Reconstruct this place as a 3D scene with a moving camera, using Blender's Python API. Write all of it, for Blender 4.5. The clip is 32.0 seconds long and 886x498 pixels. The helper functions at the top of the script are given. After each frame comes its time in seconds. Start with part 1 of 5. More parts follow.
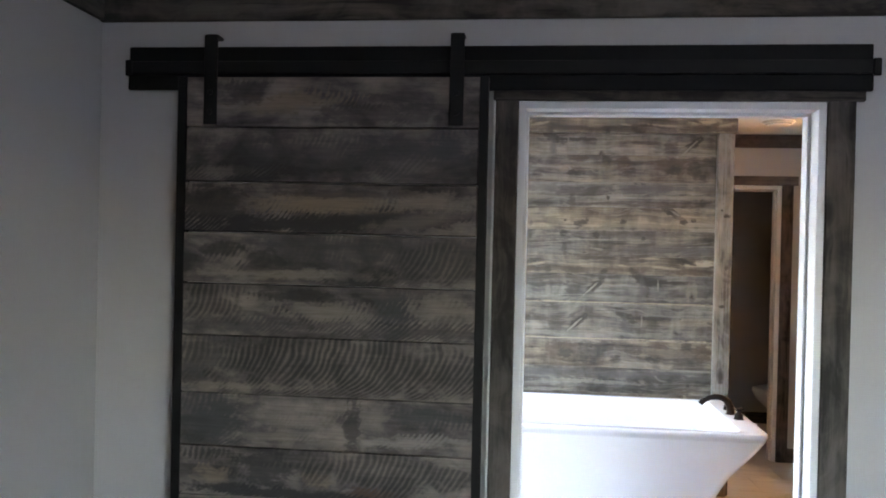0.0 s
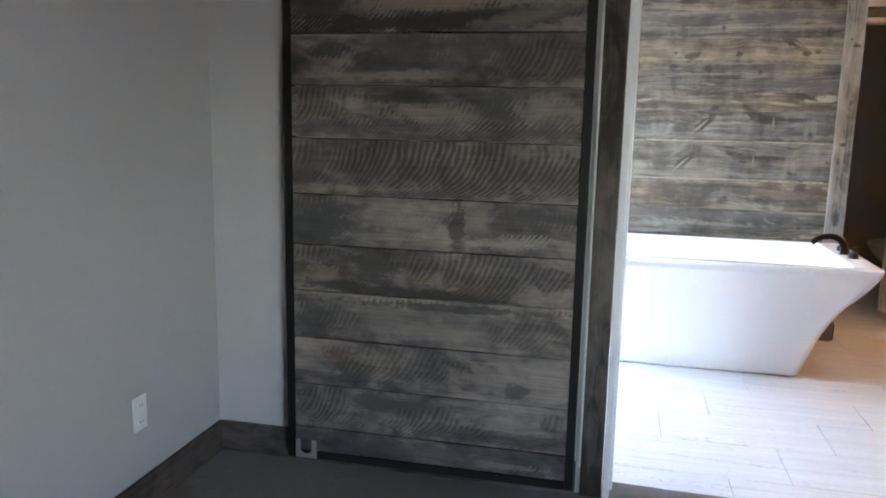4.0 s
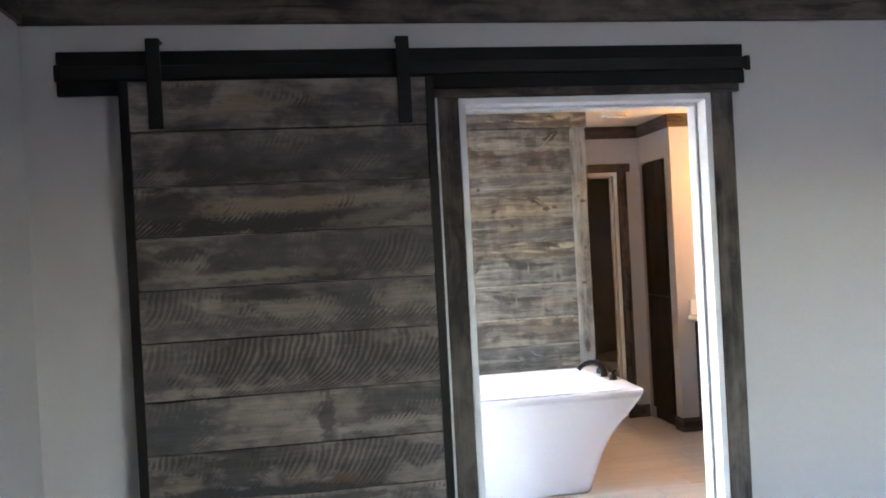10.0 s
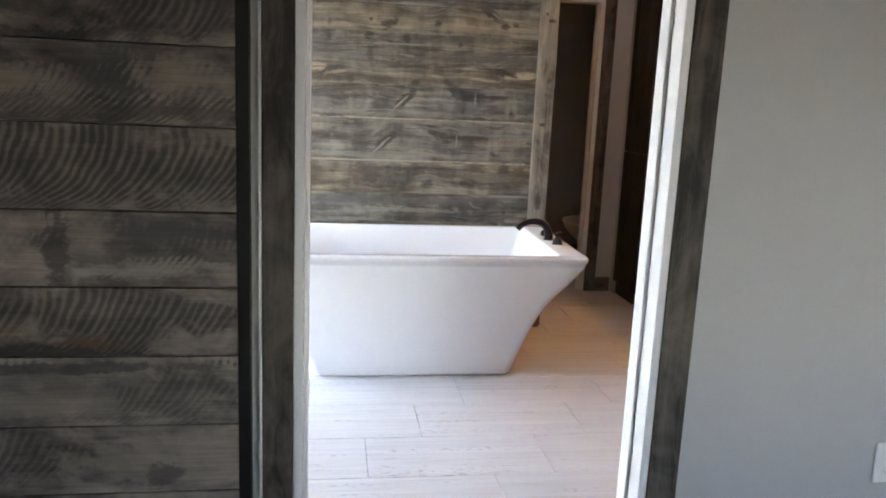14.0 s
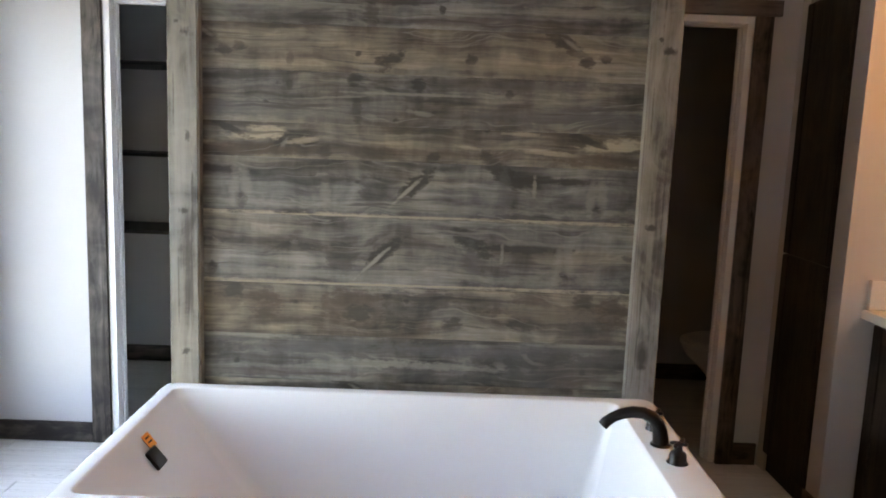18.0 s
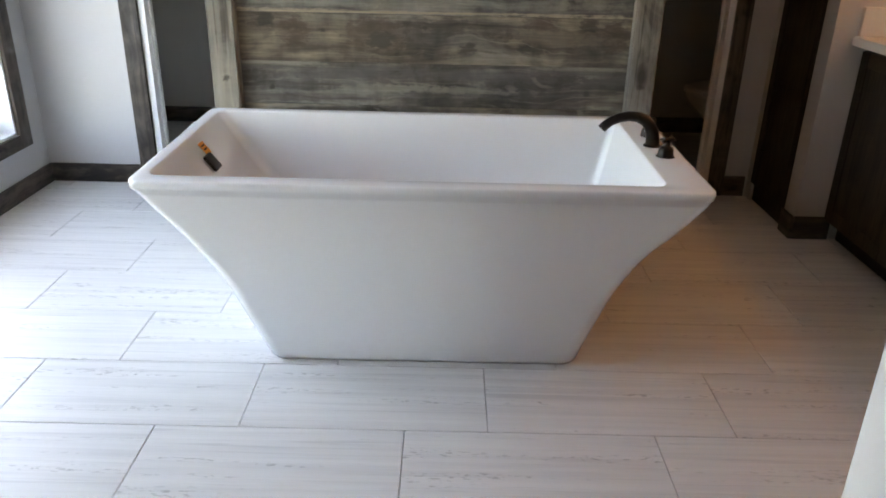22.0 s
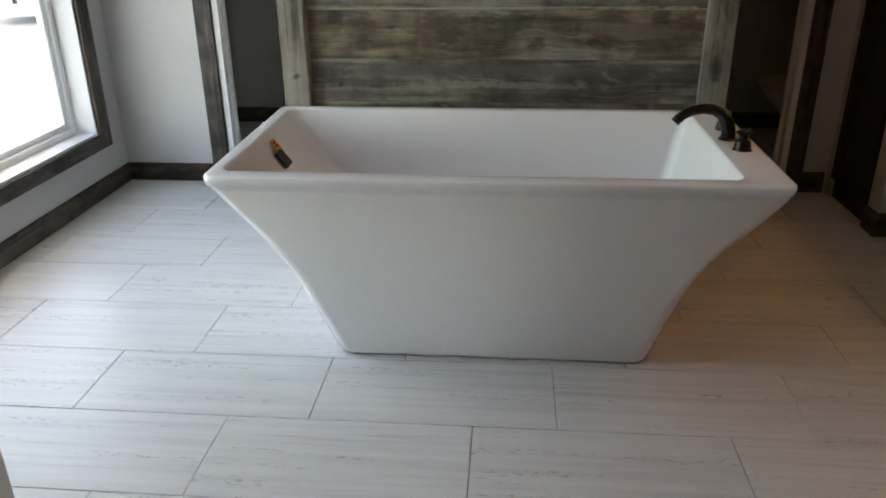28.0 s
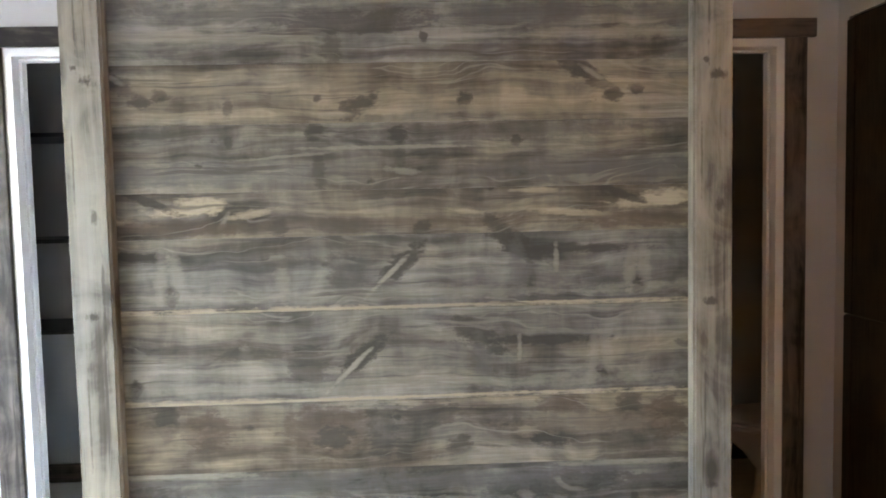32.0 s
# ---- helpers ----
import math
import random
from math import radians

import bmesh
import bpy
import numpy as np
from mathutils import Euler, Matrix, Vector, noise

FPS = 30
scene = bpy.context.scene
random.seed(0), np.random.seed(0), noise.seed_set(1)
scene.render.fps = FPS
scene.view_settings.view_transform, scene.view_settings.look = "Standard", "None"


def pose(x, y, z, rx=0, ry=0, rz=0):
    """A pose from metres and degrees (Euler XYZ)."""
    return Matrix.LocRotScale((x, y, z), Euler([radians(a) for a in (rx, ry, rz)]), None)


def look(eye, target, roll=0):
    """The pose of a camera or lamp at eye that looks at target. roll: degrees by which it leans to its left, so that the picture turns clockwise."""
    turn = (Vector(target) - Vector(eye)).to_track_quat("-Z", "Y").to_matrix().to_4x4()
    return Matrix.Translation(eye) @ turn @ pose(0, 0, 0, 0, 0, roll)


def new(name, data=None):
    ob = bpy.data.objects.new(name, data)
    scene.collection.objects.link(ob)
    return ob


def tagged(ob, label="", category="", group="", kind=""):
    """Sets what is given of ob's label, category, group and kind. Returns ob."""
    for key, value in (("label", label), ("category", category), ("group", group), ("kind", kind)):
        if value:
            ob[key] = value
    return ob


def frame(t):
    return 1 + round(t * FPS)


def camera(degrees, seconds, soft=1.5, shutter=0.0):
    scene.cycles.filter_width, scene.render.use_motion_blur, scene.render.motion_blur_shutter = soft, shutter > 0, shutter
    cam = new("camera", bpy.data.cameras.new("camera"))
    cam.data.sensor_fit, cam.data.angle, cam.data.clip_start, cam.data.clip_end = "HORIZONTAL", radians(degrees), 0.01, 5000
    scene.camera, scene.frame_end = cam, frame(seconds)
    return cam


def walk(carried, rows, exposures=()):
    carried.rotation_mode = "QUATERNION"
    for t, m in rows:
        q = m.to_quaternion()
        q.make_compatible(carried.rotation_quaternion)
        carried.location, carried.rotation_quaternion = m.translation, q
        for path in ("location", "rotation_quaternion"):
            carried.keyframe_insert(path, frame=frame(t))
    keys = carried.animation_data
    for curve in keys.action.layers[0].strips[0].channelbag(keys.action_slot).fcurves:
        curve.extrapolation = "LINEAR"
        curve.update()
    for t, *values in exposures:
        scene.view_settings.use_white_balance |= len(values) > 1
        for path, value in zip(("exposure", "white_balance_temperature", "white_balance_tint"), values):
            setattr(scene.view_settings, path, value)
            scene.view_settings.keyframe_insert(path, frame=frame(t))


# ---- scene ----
cam = camera(60.3, 32.0, soft=1.8)
PATH = [
    (0, (0.023, -2.547, 1.560), (-0.187, -0.558, 1.545), 1.3),
    (0.5, (0.025, -2.549, 1.595), (-0.184, -0.568, 1.774), 1.0),
    (1, (0.018, -2.550, 1.597), (-0.216, -0.583, 1.872), 0.4),
    (1.5, (0.011, -2.538, 1.570), (-0.227, -0.562, 1.766), 0.3),
    (2, (-0.001, -2.524, 1.512), (-0.247, -0.539, 1.475), 1.2),
    (2.5, (-0.006, -2.524, 1.469), (-0.281, -0.549, 1.312), 0.8),
    (3, (-0.016, -2.515, 1.420), (-0.297, -0.546, 1.208), 0.7),
    (3.5, (-0.011, -2.536, 1.353), (-0.389, -0.591, 1.082), 0.5),
    (4, (-0.006, -2.559, 1.308), (-0.445, -0.638, 0.970), 1.2),
    (4.5, (-0.015, -2.580, 1.277), (-0.496, -0.683, 0.867), 1.9),
    (6.5, (-0.133, -2.577, 1.342), (-0.595, -0.652, 1.058), 1.3),
    (7, (-0.271, -2.506, 1.421), (-0.619, -0.541, 1.282), 0.0),
    (7.5, (-0.404, -2.485, 1.474), (-0.740, -0.515, 1.382), -2.0),
    (8, (-0.472, -2.562, 1.501), (-0.777, -0.586, 1.445), -3.0),
    (8.5, (-0.571, -2.661, 1.494), (-0.839, -0.679, 1.489), -2.8),
    (9, (-0.607, -2.728, 1.527), (-0.786, -0.736, 1.561), -2.4),
    (9.5, (-0.583, -2.737, 1.522), (-0.529, -0.738, 1.590), -2.4),
    (10, (-0.506, -2.714, 1.509), (-0.201, -0.738, 1.500), -3.0),
    (10.5, (-0.465, -2.716, 1.489), (0.024, -0.779, 1.383), -2.1),
    (11, (-0.454, -2.722, 1.449), (0.075, -0.799, 1.307), -1.8),
    (11.5, (-0.362, -2.654, 1.389), (0.047, -0.701, 1.251), -1.1),
    (12, (-0.228, -2.581, 1.334), (0.018, -0.616, 1.052), -0.4),
    (12.5, (-0.126, -2.530, 1.303), (0.024, -0.581, 0.879), -0.5),
    (12.8, (-0.138, -2.393, 1.314), (0.043, -0.442, 0.776), 0.2),
    (12.9, (-0.142, -2.347, 1.317), (0.049, -0.400, 0.786), 0.4),
    (13, (-0.145, -2.303, 1.321), (0.055, -0.359, 0.895), 0.6),
    (13.5, (-0.110, -2.100, 1.321), (0.150, -0.158, 0.917), 0.5),
    (14, (0.085, -1.867, 1.317), (0.378, 0.074, 0.933), 2.5),
    (14.5, (0.209, -1.645, 1.301), (0.393, 0.309, 0.915), 2.1),
    (15, (0.298, -1.365, 1.317), (0.426, 0.597, 0.953), 1.3),
    (15.5, (0.456, -1.144, 1.321), (0.608, 0.808, 0.913), 1.5),
    (17.5, (0.588, -0.223, 1.410), (0.682, 1.721, 0.949), 2.6),
    (18, (0.563, -0.104, 1.472), (0.580, 1.875, 1.182), 2.2),
    (18.5, (0.550, -0.091, 1.550), (0.438, 1.905, 1.487), 1.6),
    (19, (0.537, -0.079, 1.572), (0.415, 1.915, 1.683), 1.2),
    (19.5, (0.518, -0.072, 1.571), (0.397, 1.918, 1.724), 1.1),
    (20, (0.521, -0.058, 1.527), (0.415, 1.937, 1.609), 0.5),
    (20.5, (0.564, -0.037, 1.438), (0.475, 1.951, 1.239), -0.6),
    (21, (0.539, -0.167, 1.363), (0.537, 1.791, 0.957), -0.2),
    (21.5, (0.543, -0.356, 1.327), (0.573, 1.538, 0.687), 0.2),
    (22, (0.550, -0.452, 1.283), (0.551, 1.384, 0.490), 1.3),
    (22.5, (0.542, -0.455, 1.258), (0.464, 1.353, 0.408), 1.0),
    (23, (0.530, -0.437, 1.246), (0.423, 1.341, 0.336), 0.2),
    (23.5, (0.526, -0.438, 1.246), (0.393, 1.307, 0.277), -0.6),
    (24, (0.532, -0.443, 1.254), (0.388, 1.312, 0.305), -1.1),
    (24.5, (0.526, -0.430, 1.252), (0.386, 1.342, 0.334), -1.4),
    (25, (0.517, -0.430, 1.256), (0.373, 1.351, 0.356), -1.3),
    (25.5, (0.520, -0.447, 1.272), (0.371, 1.349, 0.404), -0.7),
    (26, (0.533, -0.456, 1.277), (0.369, 1.360, 0.455), -1.0),
    (26.5, (0.535, -0.463, 1.280), (0.367, 1.368, 0.492), -1.0),
    (28.5, (0.529, -0.426, 1.260), (0.367, 1.403, 0.467), -0.4),
    (29, (0.523, -0.281, 1.331), (0.351, 1.590, 0.644), -0.4),
    (29.5, (0.505, -0.089, 1.419), (0.348, 1.862, 1.010), -0.1),
    (30, (0.466, 0.054, 1.454), (0.287, 2.034, 1.234), -0.0),
    (30.5, (0.439, 0.151, 1.481), (0.374, 2.148, 1.397), -0.4),
    (31, (0.518, 0.295, 1.460), (0.560, 2.294, 1.415), -1.4),
    (31.5, (0.562, 0.418, 1.456), (0.651, 2.415, 1.447), -1.4),
    (32, (0.513, 0.505, 1.471), (0.595, 2.499, 1.342), -1.2),
]
EXPOSURES = [(0.0, 5.9, 7800, 14), (3.0, 5.95, 7700, 14), (6.5, 5.9, 7700, 14), (9.0, 6.1, 7750, 14), (11.0, 6.1, 8000, 15), (12.0, 5.9, 8200, 16),
             (13.0, 5.7, 8400, 16), (15.0, 5.05, 8900, 17), (17.0, 4.65, 8800, 16), (17.6, 4.5, 8800, 16), (18.0, 4.95, 8700, 16), (18.8, 5.7, 7950, 12), (20.5, 5.75, 7950, 12), (21.0, 5.55, 8400, 14),
             (22.0, 4.55, 9300, 15), (23.0, 4.1, 9800, 14), (25.0, 4.0, 10100, 12), (26.0, 4.0, 10100, 12), (28.5, 3.95, 10100, 11), (29.2, 3.9, 10100, 11), (30.0, 4.6, 9000, 15), (31.0, 5.75, 8700, 14), (32.0, 5.6, 8700, 14)]
BULB = 1.4
SUN_ROT = 25.0
walk(cam, [(t, look(eye, target, roll)) for t, eye, target, roll in PATH], EXPOSURES)

# ---------------------------------------------------------------- light
world = bpy.data.worlds.new("world")
scene.world = world
world.use_nodes = True
wn = world.node_tree.nodes
sky = wn.new("ShaderNodeTexSky")
sky.sky_type = 'NISHITA'
sky.sun_disc = False
sky.sun_elevation = radians(62)
sky.sun_rotation = radians(SUN_ROT)
sky.air_density, sky.dust_density, sky.ozone_density = 1.0, 1.5, 1.0
world.node_tree.links.new(sky.outputs[0], wn["Background"].inputs[0])
wn["Background"].inputs[1].default_value = 0.15

sun_data = bpy.data.lights.new("sun", 'SUN')
sun_data.energy, sun_data.angle, sun_data.color = 0.5, radians(50), (1.0, 0.96, 0.9)
sun = new("sun", sun_data)
sun.matrix_world = look((0, 0, 0), (-0.47 * math.sin(radians(SUN_ROT)), -0.47 * math.cos(radians(SUN_ROT)), -0.883))


# ---------------------------------------------------------------- materials
class Mat:
    """A node material under construction."""

    def __init__(self, name, rough=0.6, metal=0.0, spec=0.5):
        self.m = bpy.data.materials.new(name)
        self.m.use_nodes = True
        self.t = self.m.node_tree
        self.b = self.t.nodes["Principled BSDF"]
        self.b.inputs["Roughness"].default_value = rough
        self.b.inputs["Metallic"].default_value = metal
        self.b.inputs["Specular IOR Level"].default_value = spec
        self.tc = self.t.nodes.new("ShaderNodeTexCoord")
        self.info = self.t.nodes.new("ShaderNodeObjectInfo")

    def node(self, kind, **props):
        n = self.t.nodes.new(kind)
        for k, v in props.items():
            n.inputs[k].default_value = v
        return n

    def link(self, a, b):
        self.t.links.new(a, b)

    def coords(self, scale, shift=True, spread=37.0):
        mp = self.t.nodes.new("ShaderNodeMapping")
        self.link(self.tc.outputs["Object"], mp.inputs["Vector"])
        mp.inputs["Scale"].default_value = scale
        if shift:
            mul = self.t.nodes.new("ShaderNodeVectorMath")
            mul.operation = 'SCALE'
            mul.inputs[0].default_value = (spread, spread * 0.7, spread * 1.3)
            self.link(self.info.outputs["Random"], mul.inputs["Scale"])
            self.link(mul.outputs[0], mp.inputs["Location"])
        return mp.outputs[0]

    def noise(self, vec, scale=1.0, detail=4.0, rough=0.6, distortion=0.0):
        n = self.node("ShaderNodeTexNoise", Scale=scale, Detail=detail, Roughness=rough, Distortion=distortion)
        self.link(vec, n.inputs["Vector"])
        return n.outputs["Fac"]

    def ramp(self, fac, stops):
        r = self.t.nodes.new("ShaderNodeValToRGB")
        e = r.color_ramp.elements
        while len(e) < len(stops):
            e.new(0.5)
        for el, (p, c) in zip(e, stops):
            el.position = p
            el.color = (*c, 1) if isinstance(c, tuple) else (c, c, c, 1)
        self.link(fac, r.inputs[0])
        return r.outputs[0]

    def mix(self, fac, a, b, blend='MIX'):
        n = self.t.nodes.new("ShaderNodeMix")
        n.data_type, n.blend_type = 'RGBA', blend
        for sock, v in ((n.inputs[0], fac), (n.inputs[6], a), (n.inputs[7], b)):
            if isinstance(v, (int, float)):
                sock.default_value = v
            elif isinstance(v, tuple):
                sock.default_value = (*v, 1)
            else:
                self.link(v, sock)
        return n.outputs[2]

    def math(self, op, a, b=0.0, c=0.0):
        n = self.t.nodes.new("ShaderNodeMath")
        n.operation = op
        for sock, v in zip(n.inputs, (a, b, c)):
            if isinstance(v, (int, float)):
                sock.default_value = v
            else:
                self.link(v, sock)
        return n.outputs[0]

    def color(self, c):
        if isinstance(c, tuple):
            self.b.inputs["Base Color"].default_value = (*c, 1)
        else:
            self.link(c, self.b.inputs["Base Color"])
        return self

    def rough(self, fac, lo, hi):
        r = self.t.nodes.new("ShaderNodeMapRange")
        r.inputs["To Min"].default_value, r.inputs["To Max"].default_value = lo, hi
        self.link(fac, r.inputs["Value"])
        self.link(r.outputs[0], self.b.inputs["Roughness"])
        return self

    def bump(self, height, strength=0.3, dist=0.004):
        n = self.node("ShaderNodeBump", Strength=strength, Distance=dist)
        self.link(height, n.inputs["Height"])
        self.link(n.outputs[0], self.b.inputs["Normal"])
        return self


def paint(name, c, rough=0.55, grain=140.0, bump=0.12, dist=0.0015):
    """Rolled wall paint: orange-peel relief and a faint broad unevenness."""
    k = Mat(name, rough)
    v = k.coords((1, 1, 1), shift=False)
    broad = k.noise(v, 1.3, 3)
    k.color(k.mix(broad, tuple(q * 0.95 for q in c), tuple(min(1, q * 1.04) for q in c)))
    k.bump(k.noise(v, grain, 3), bump, dist)
    return k.m


def add_marks(k, base, marks, tones, rag, slide=0.0, lift=0.0, period=0.0, half=0.76):
    """Lays ragged-edged marks over a board's colour, repeated along x with the period of the print.

    A mark is x, z, half length, half height, slant in degrees, tone and strength."""
    for cx, cz, rx, rz, slant, tone, strength in marks:
        for turn in ((-1, 0, 1) if period else (0,)):
            x = cx + slide + turn * period
            if abs(x) > half + rx:
                continue
            place = k.t.nodes.new("ShaderNodeMapping")
            place.vector_type = 'TEXTURE'
            k.link(k.tc.outputs["Object"], place.inputs["Vector"])
            place.inputs["Location"].default_value = (x, 0, cz + lift)
            place.inputs["Rotation"].default_value = (0, -radians(slant), 0)
            wide = 1.8 if tone in "dbgs" else 1.25
            place.inputs["Scale"].default_value = (rx * wide, 50.0, rz * wide)
            reach = k.t.nodes.new("ShaderNodeVectorMath")
            reach.operation = 'LENGTH'
            k.link(place.outputs[0], reach.inputs[0])
            base = k.mix(k.ramp(k.math('ADD', reach.outputs["Value"], rag), [(0.50, strength), (0.70, strength * 0.7), (0.90, 0.0)] if tone in "db" else [(0.36, strength), (0.70, strength * 0.6), (1.0, 0.0)]), base, tones[tone])
    return base


def barn_wood(name, tone, marks, arcs):
    """Charcoal-stained rough-sawn board along x with worn patches that end in rows of tooth marks.

    Arcs are stretches of curved saw cuts: x, z, half length, half height and strength."""
    k = Mat(name, 0.75, spec=0.2)
    fine = k.noise(k.coords((6, 1, 140)), 1.0, 5, 0.65)
    streak = k.noise(k.coords((1.8, 1, 16)), 1.0, 5, 0.6, 0.5)
    smoke = k.noise(k.coords((3.2, 1, 6.5), spread=29.0), 1.0, 5, 0.58, 0.6)
    blot = k.noise(k.coords((13, 1, 17), spread=61.0), 1.0, 4, 0.6, 0.5)
    xyz = k.t.nodes.new("ShaderNodeSeparateXYZ")
    k.link(k.tc.outputs["Object"], xyz.inputs[0])
    wob = k.math('MULTIPLY', k.noise(k.coords((3.0, 1, 3.0)), 1.0, 3), 0.10)
    drop = k.math('SUBTRACT', 0.115, xyz.outputs[2])
    arc = k.math('SQRT', k.math('MAXIMUM', k.math('SUBTRACT', 0.050, k.math('MULTIPLY', drop, drop)), 0.0004))
    phase = k.math('ADD', k.math('SUBTRACT', xyz.outputs[0], arc), wob)
    lines = k.math('SINE', k.math('MULTIPLY', phase, 290.0))
    lines = k.math('ADD', lines, k.math('MULTIPLY', k.math('SUBTRACT', k.noise(k.coords((26, 1, 14)), 1.0, 4), 0.5), 3.0))
    ridge = k.math('POWER', k.math('MAXIMUM', k.math('MULTIPLY_ADD', lines, 0.42, 0.42), 0.0), 1.8)
    lum = k.math('ADD', k.math('MULTIPLY', k.math('SUBTRACT', smoke, 0.5), 1.0), k.math('MULTIPLY', k.math('SUBTRACT', streak, 0.5), 0.45))
    lum = k.math('ADD', lum, k.math('MULTIPLY', k.math('SUBTRACT', blot, 0.5), 0.42))
    lum = k.math('MULTIPLY_ADD', lum, 1.5, 0.52 + tone)
    base = k.ramp(lum, [(0.20, (0.052, 0.047, 0.047)), (0.42, (0.118, 0.104, 0.100)), (0.56, (0.190, 0.164, 0.152)), (0.78, (0.290, 0.247, 0.219))])
    comb = k.math('MULTIPLY', k.math('SINE', k.math('MULTIPLY', phase, 330.0)), k.ramp(k.noise(k.coords((4, 1, 9), spread=43.0), 1.0, 3), [(0.46, 0.0), (0.60, 0.32)]))
    rag = k.math('ADD', k.math('MULTIPLY', k.math('SUBTRACT', k.noise(k.coords((16, 1, 30), spread=7.0), 1.0, 6, 0.68), 0.5), 2.6), comb)
    tones = {"l": (0.285, 0.244, 0.210), "w": (0.34, 0.31, 0.282), "d": (0.040, 0.038, 0.039), "s": (0.070, 0.071, 0.074), "r": (0.105, 0.066, 0.048), "t": (0.270, 0.210, 0.158)}
    base = add_marks(k, base, marks, tones, rag, 0.0, 0.0, 0.0, 0.52)
    cut = None
    for cx, cz, rx, rz, strength in arcs:
        place = k.t.nodes.new("ShaderNodeMapping")
        place.vector_type = 'TEXTURE'
        k.link(k.tc.outputs["Object"], place.inputs["Vector"])
        place.inputs["Location"].default_value = (cx, 0, cz)
        place.inputs["Scale"].default_value = (rx, 50.0, rz)
        reach = k.t.nodes.new("ShaderNodeVectorMath")
        reach.operation = 'LENGTH'
        k.link(place.outputs[0], reach.inputs[0])
        soft = k.math('ADD', reach.outputs["Value"], k.math('MULTIPLY', k.math('SUBTRACT', blot, 0.5), 2.2))
        m = k.ramp(soft, [(0.60, strength * 0.85), (1.15, 0.0)])
        cut = m if cut is None else k.math('MAXIMUM', cut, m)
    height = k.math('MULTIPLY', fine, 0.5)
    if cut is not None:
        base = k.mix(k.math('MULTIPLY', cut, k.math('SUBTRACT', 1.0, ridge)), base, (0.050, 0.047, 0.046))
        base = k.mix(k.math('MULTIPLY', k.math('MULTIPLY', cut, ridge), 0.9), base, (0.200, 0.170, 0.150))
        height = k.math('ADD', height, k.math('MULTIPLY', k.math('MULTIPLY', lines, cut), 0.4))
    base = k.mix(k.math('MULTIPLY', k.ramp(fine, [(0.42, 0.0), (0.68, 1.0)]), 0.28), base, (0.038, 0.036, 0.036))
    k.color(base).rough(fine, 0.6, 0.9)
    k.bump(height, 0.45, 0.003)
    return k.m


def printed_plank(name, light, warm, marks, slide=0.0, lift=0.0):
    """Board with a weathered barn-wood print along x, whose marks come again every 1.185 m; slide and lift shift the print."""
    k = Mat(name, 0.62, spec=0.25)
    warp = k.t.nodes.new("ShaderNodeTexNoise")
    k.link(k.coords((3.2, 1, 8.0), spread=23.0), warp.inputs["Vector"])
    warp.inputs["Scale"].default_value, warp.inputs["Detail"].default_value = 1.0, 3.0
    bend = k.t.nodes.new("ShaderNodeCombineXYZ")
    k.link(k.math('MULTIPLY', k.math('SUBTRACT', warp.outputs["Fac"], 0.5), 2.6), bend.inputs[2])

    def flow(scale, spread):
        add = k.t.nodes.new("ShaderNodeVectorMath")
        k.link(k.coords(scale, spread=spread), add.inputs[0])
        k.link(bend.outputs[0], add.inputs[1])
        return add.outputs[0]

    fine = k.noise(k.coords((5, 1, 150)), 1.0, 5, 0.7)
    band = k.noise(flow((0.7, 1, 10), 37.0), 1.0, 3, 0.5, 0.25)
    grain = k.noise(flow((1.3, 1, 40), 31.0), 1.0, 5, 0.65, 0.35)
    brush = k.noise(k.coords((15, 1, 2.6), spread=19.0), 1.0, 5, 0.62, 0.3)
    cloud = k.noise(k.coords((3.4, 1, 7.5), spread=91.0), 1.0, 4, 0.6, 0.5)
    cell = k.noise(flow((7.5, 1, 11), 33.0), 1.0, 4, 0.58, 0.5)
    lum = k.math('MULTIPLY', k.math('SUBTRACT', band, 0.5), 0.48)
    for n, w in ((grain, 0.80), (brush, 0.34), (cloud, 0.52), (cell, 0.66)):
        lum = k.math('ADD', lum, k.math('MULTIPLY', k.math('SUBTRACT', n, 0.5), w))
    lum = k.math('MULTIPLY_ADD', lum, 1.3, 0.50 + light)
    base = k.ramp(lum, [(0.14, (0.042, 0.035, 0.029)), (0.36, (0.094, 0.080, 0.064)), (0.54, (0.166, 0.144, 0.112)), (0.82, (0.305, 0.263, 0.200))])
    grey = k.t.nodes.new("ShaderNodeRGBToBW")
    k.link(base, grey.inputs[0])
    cold = k.mix(1.0, grey.outputs[0], (0.97, 0.99, 0.95), 'MULTIPLY')
    hue = k.ramp(k.math('ADD', k.noise(k.coords((1.1, 1, 7.0), spread=97.0), 1.0, 3), 0.0), [(0.58 - 0.35 * (1 - warm), 0.0), (0.78 - 0.35 * (1 - warm), 0.6)])
    base = k.mix(hue, base, cold)
    base = k.mix(warm * 0.6, base, k.mix(1.0, base, (1.10, 0.98, 0.84), 'MULTIPLY'))
    tones = {"d": (0.040, 0.034, 0.029), "b": (0.074, 0.050, 0.036), "p": (0.285, 0.260, 0.212), "c": (0.40, 0.33, 0.235), "t": (0.250, 0.200, 0.142), "g": (0.105, 0.101, 0.093)}
    rag = k.math('MULTIPLY', k.math('SUBTRACT', k.noise(flow((26, 1, 60), 7.0), 1.0, 6, 0.7), 0.5), 2.2)
    base = add_marks(k, base, marks, tones, rag, slide, lift, 1.185)
    # thin pale rings that follow the bent grain, and fine dark splits
    wave = k.noise(flow((1.0, 1, 16), 59.0), 1.0, 2, 0.5, 0.3)
    line = k.ramp(k.math('ABSOLUTE', k.math('SUBTRACT', wave, 0.5)), [(0.004, 1.0), (0.016, 0.0)])
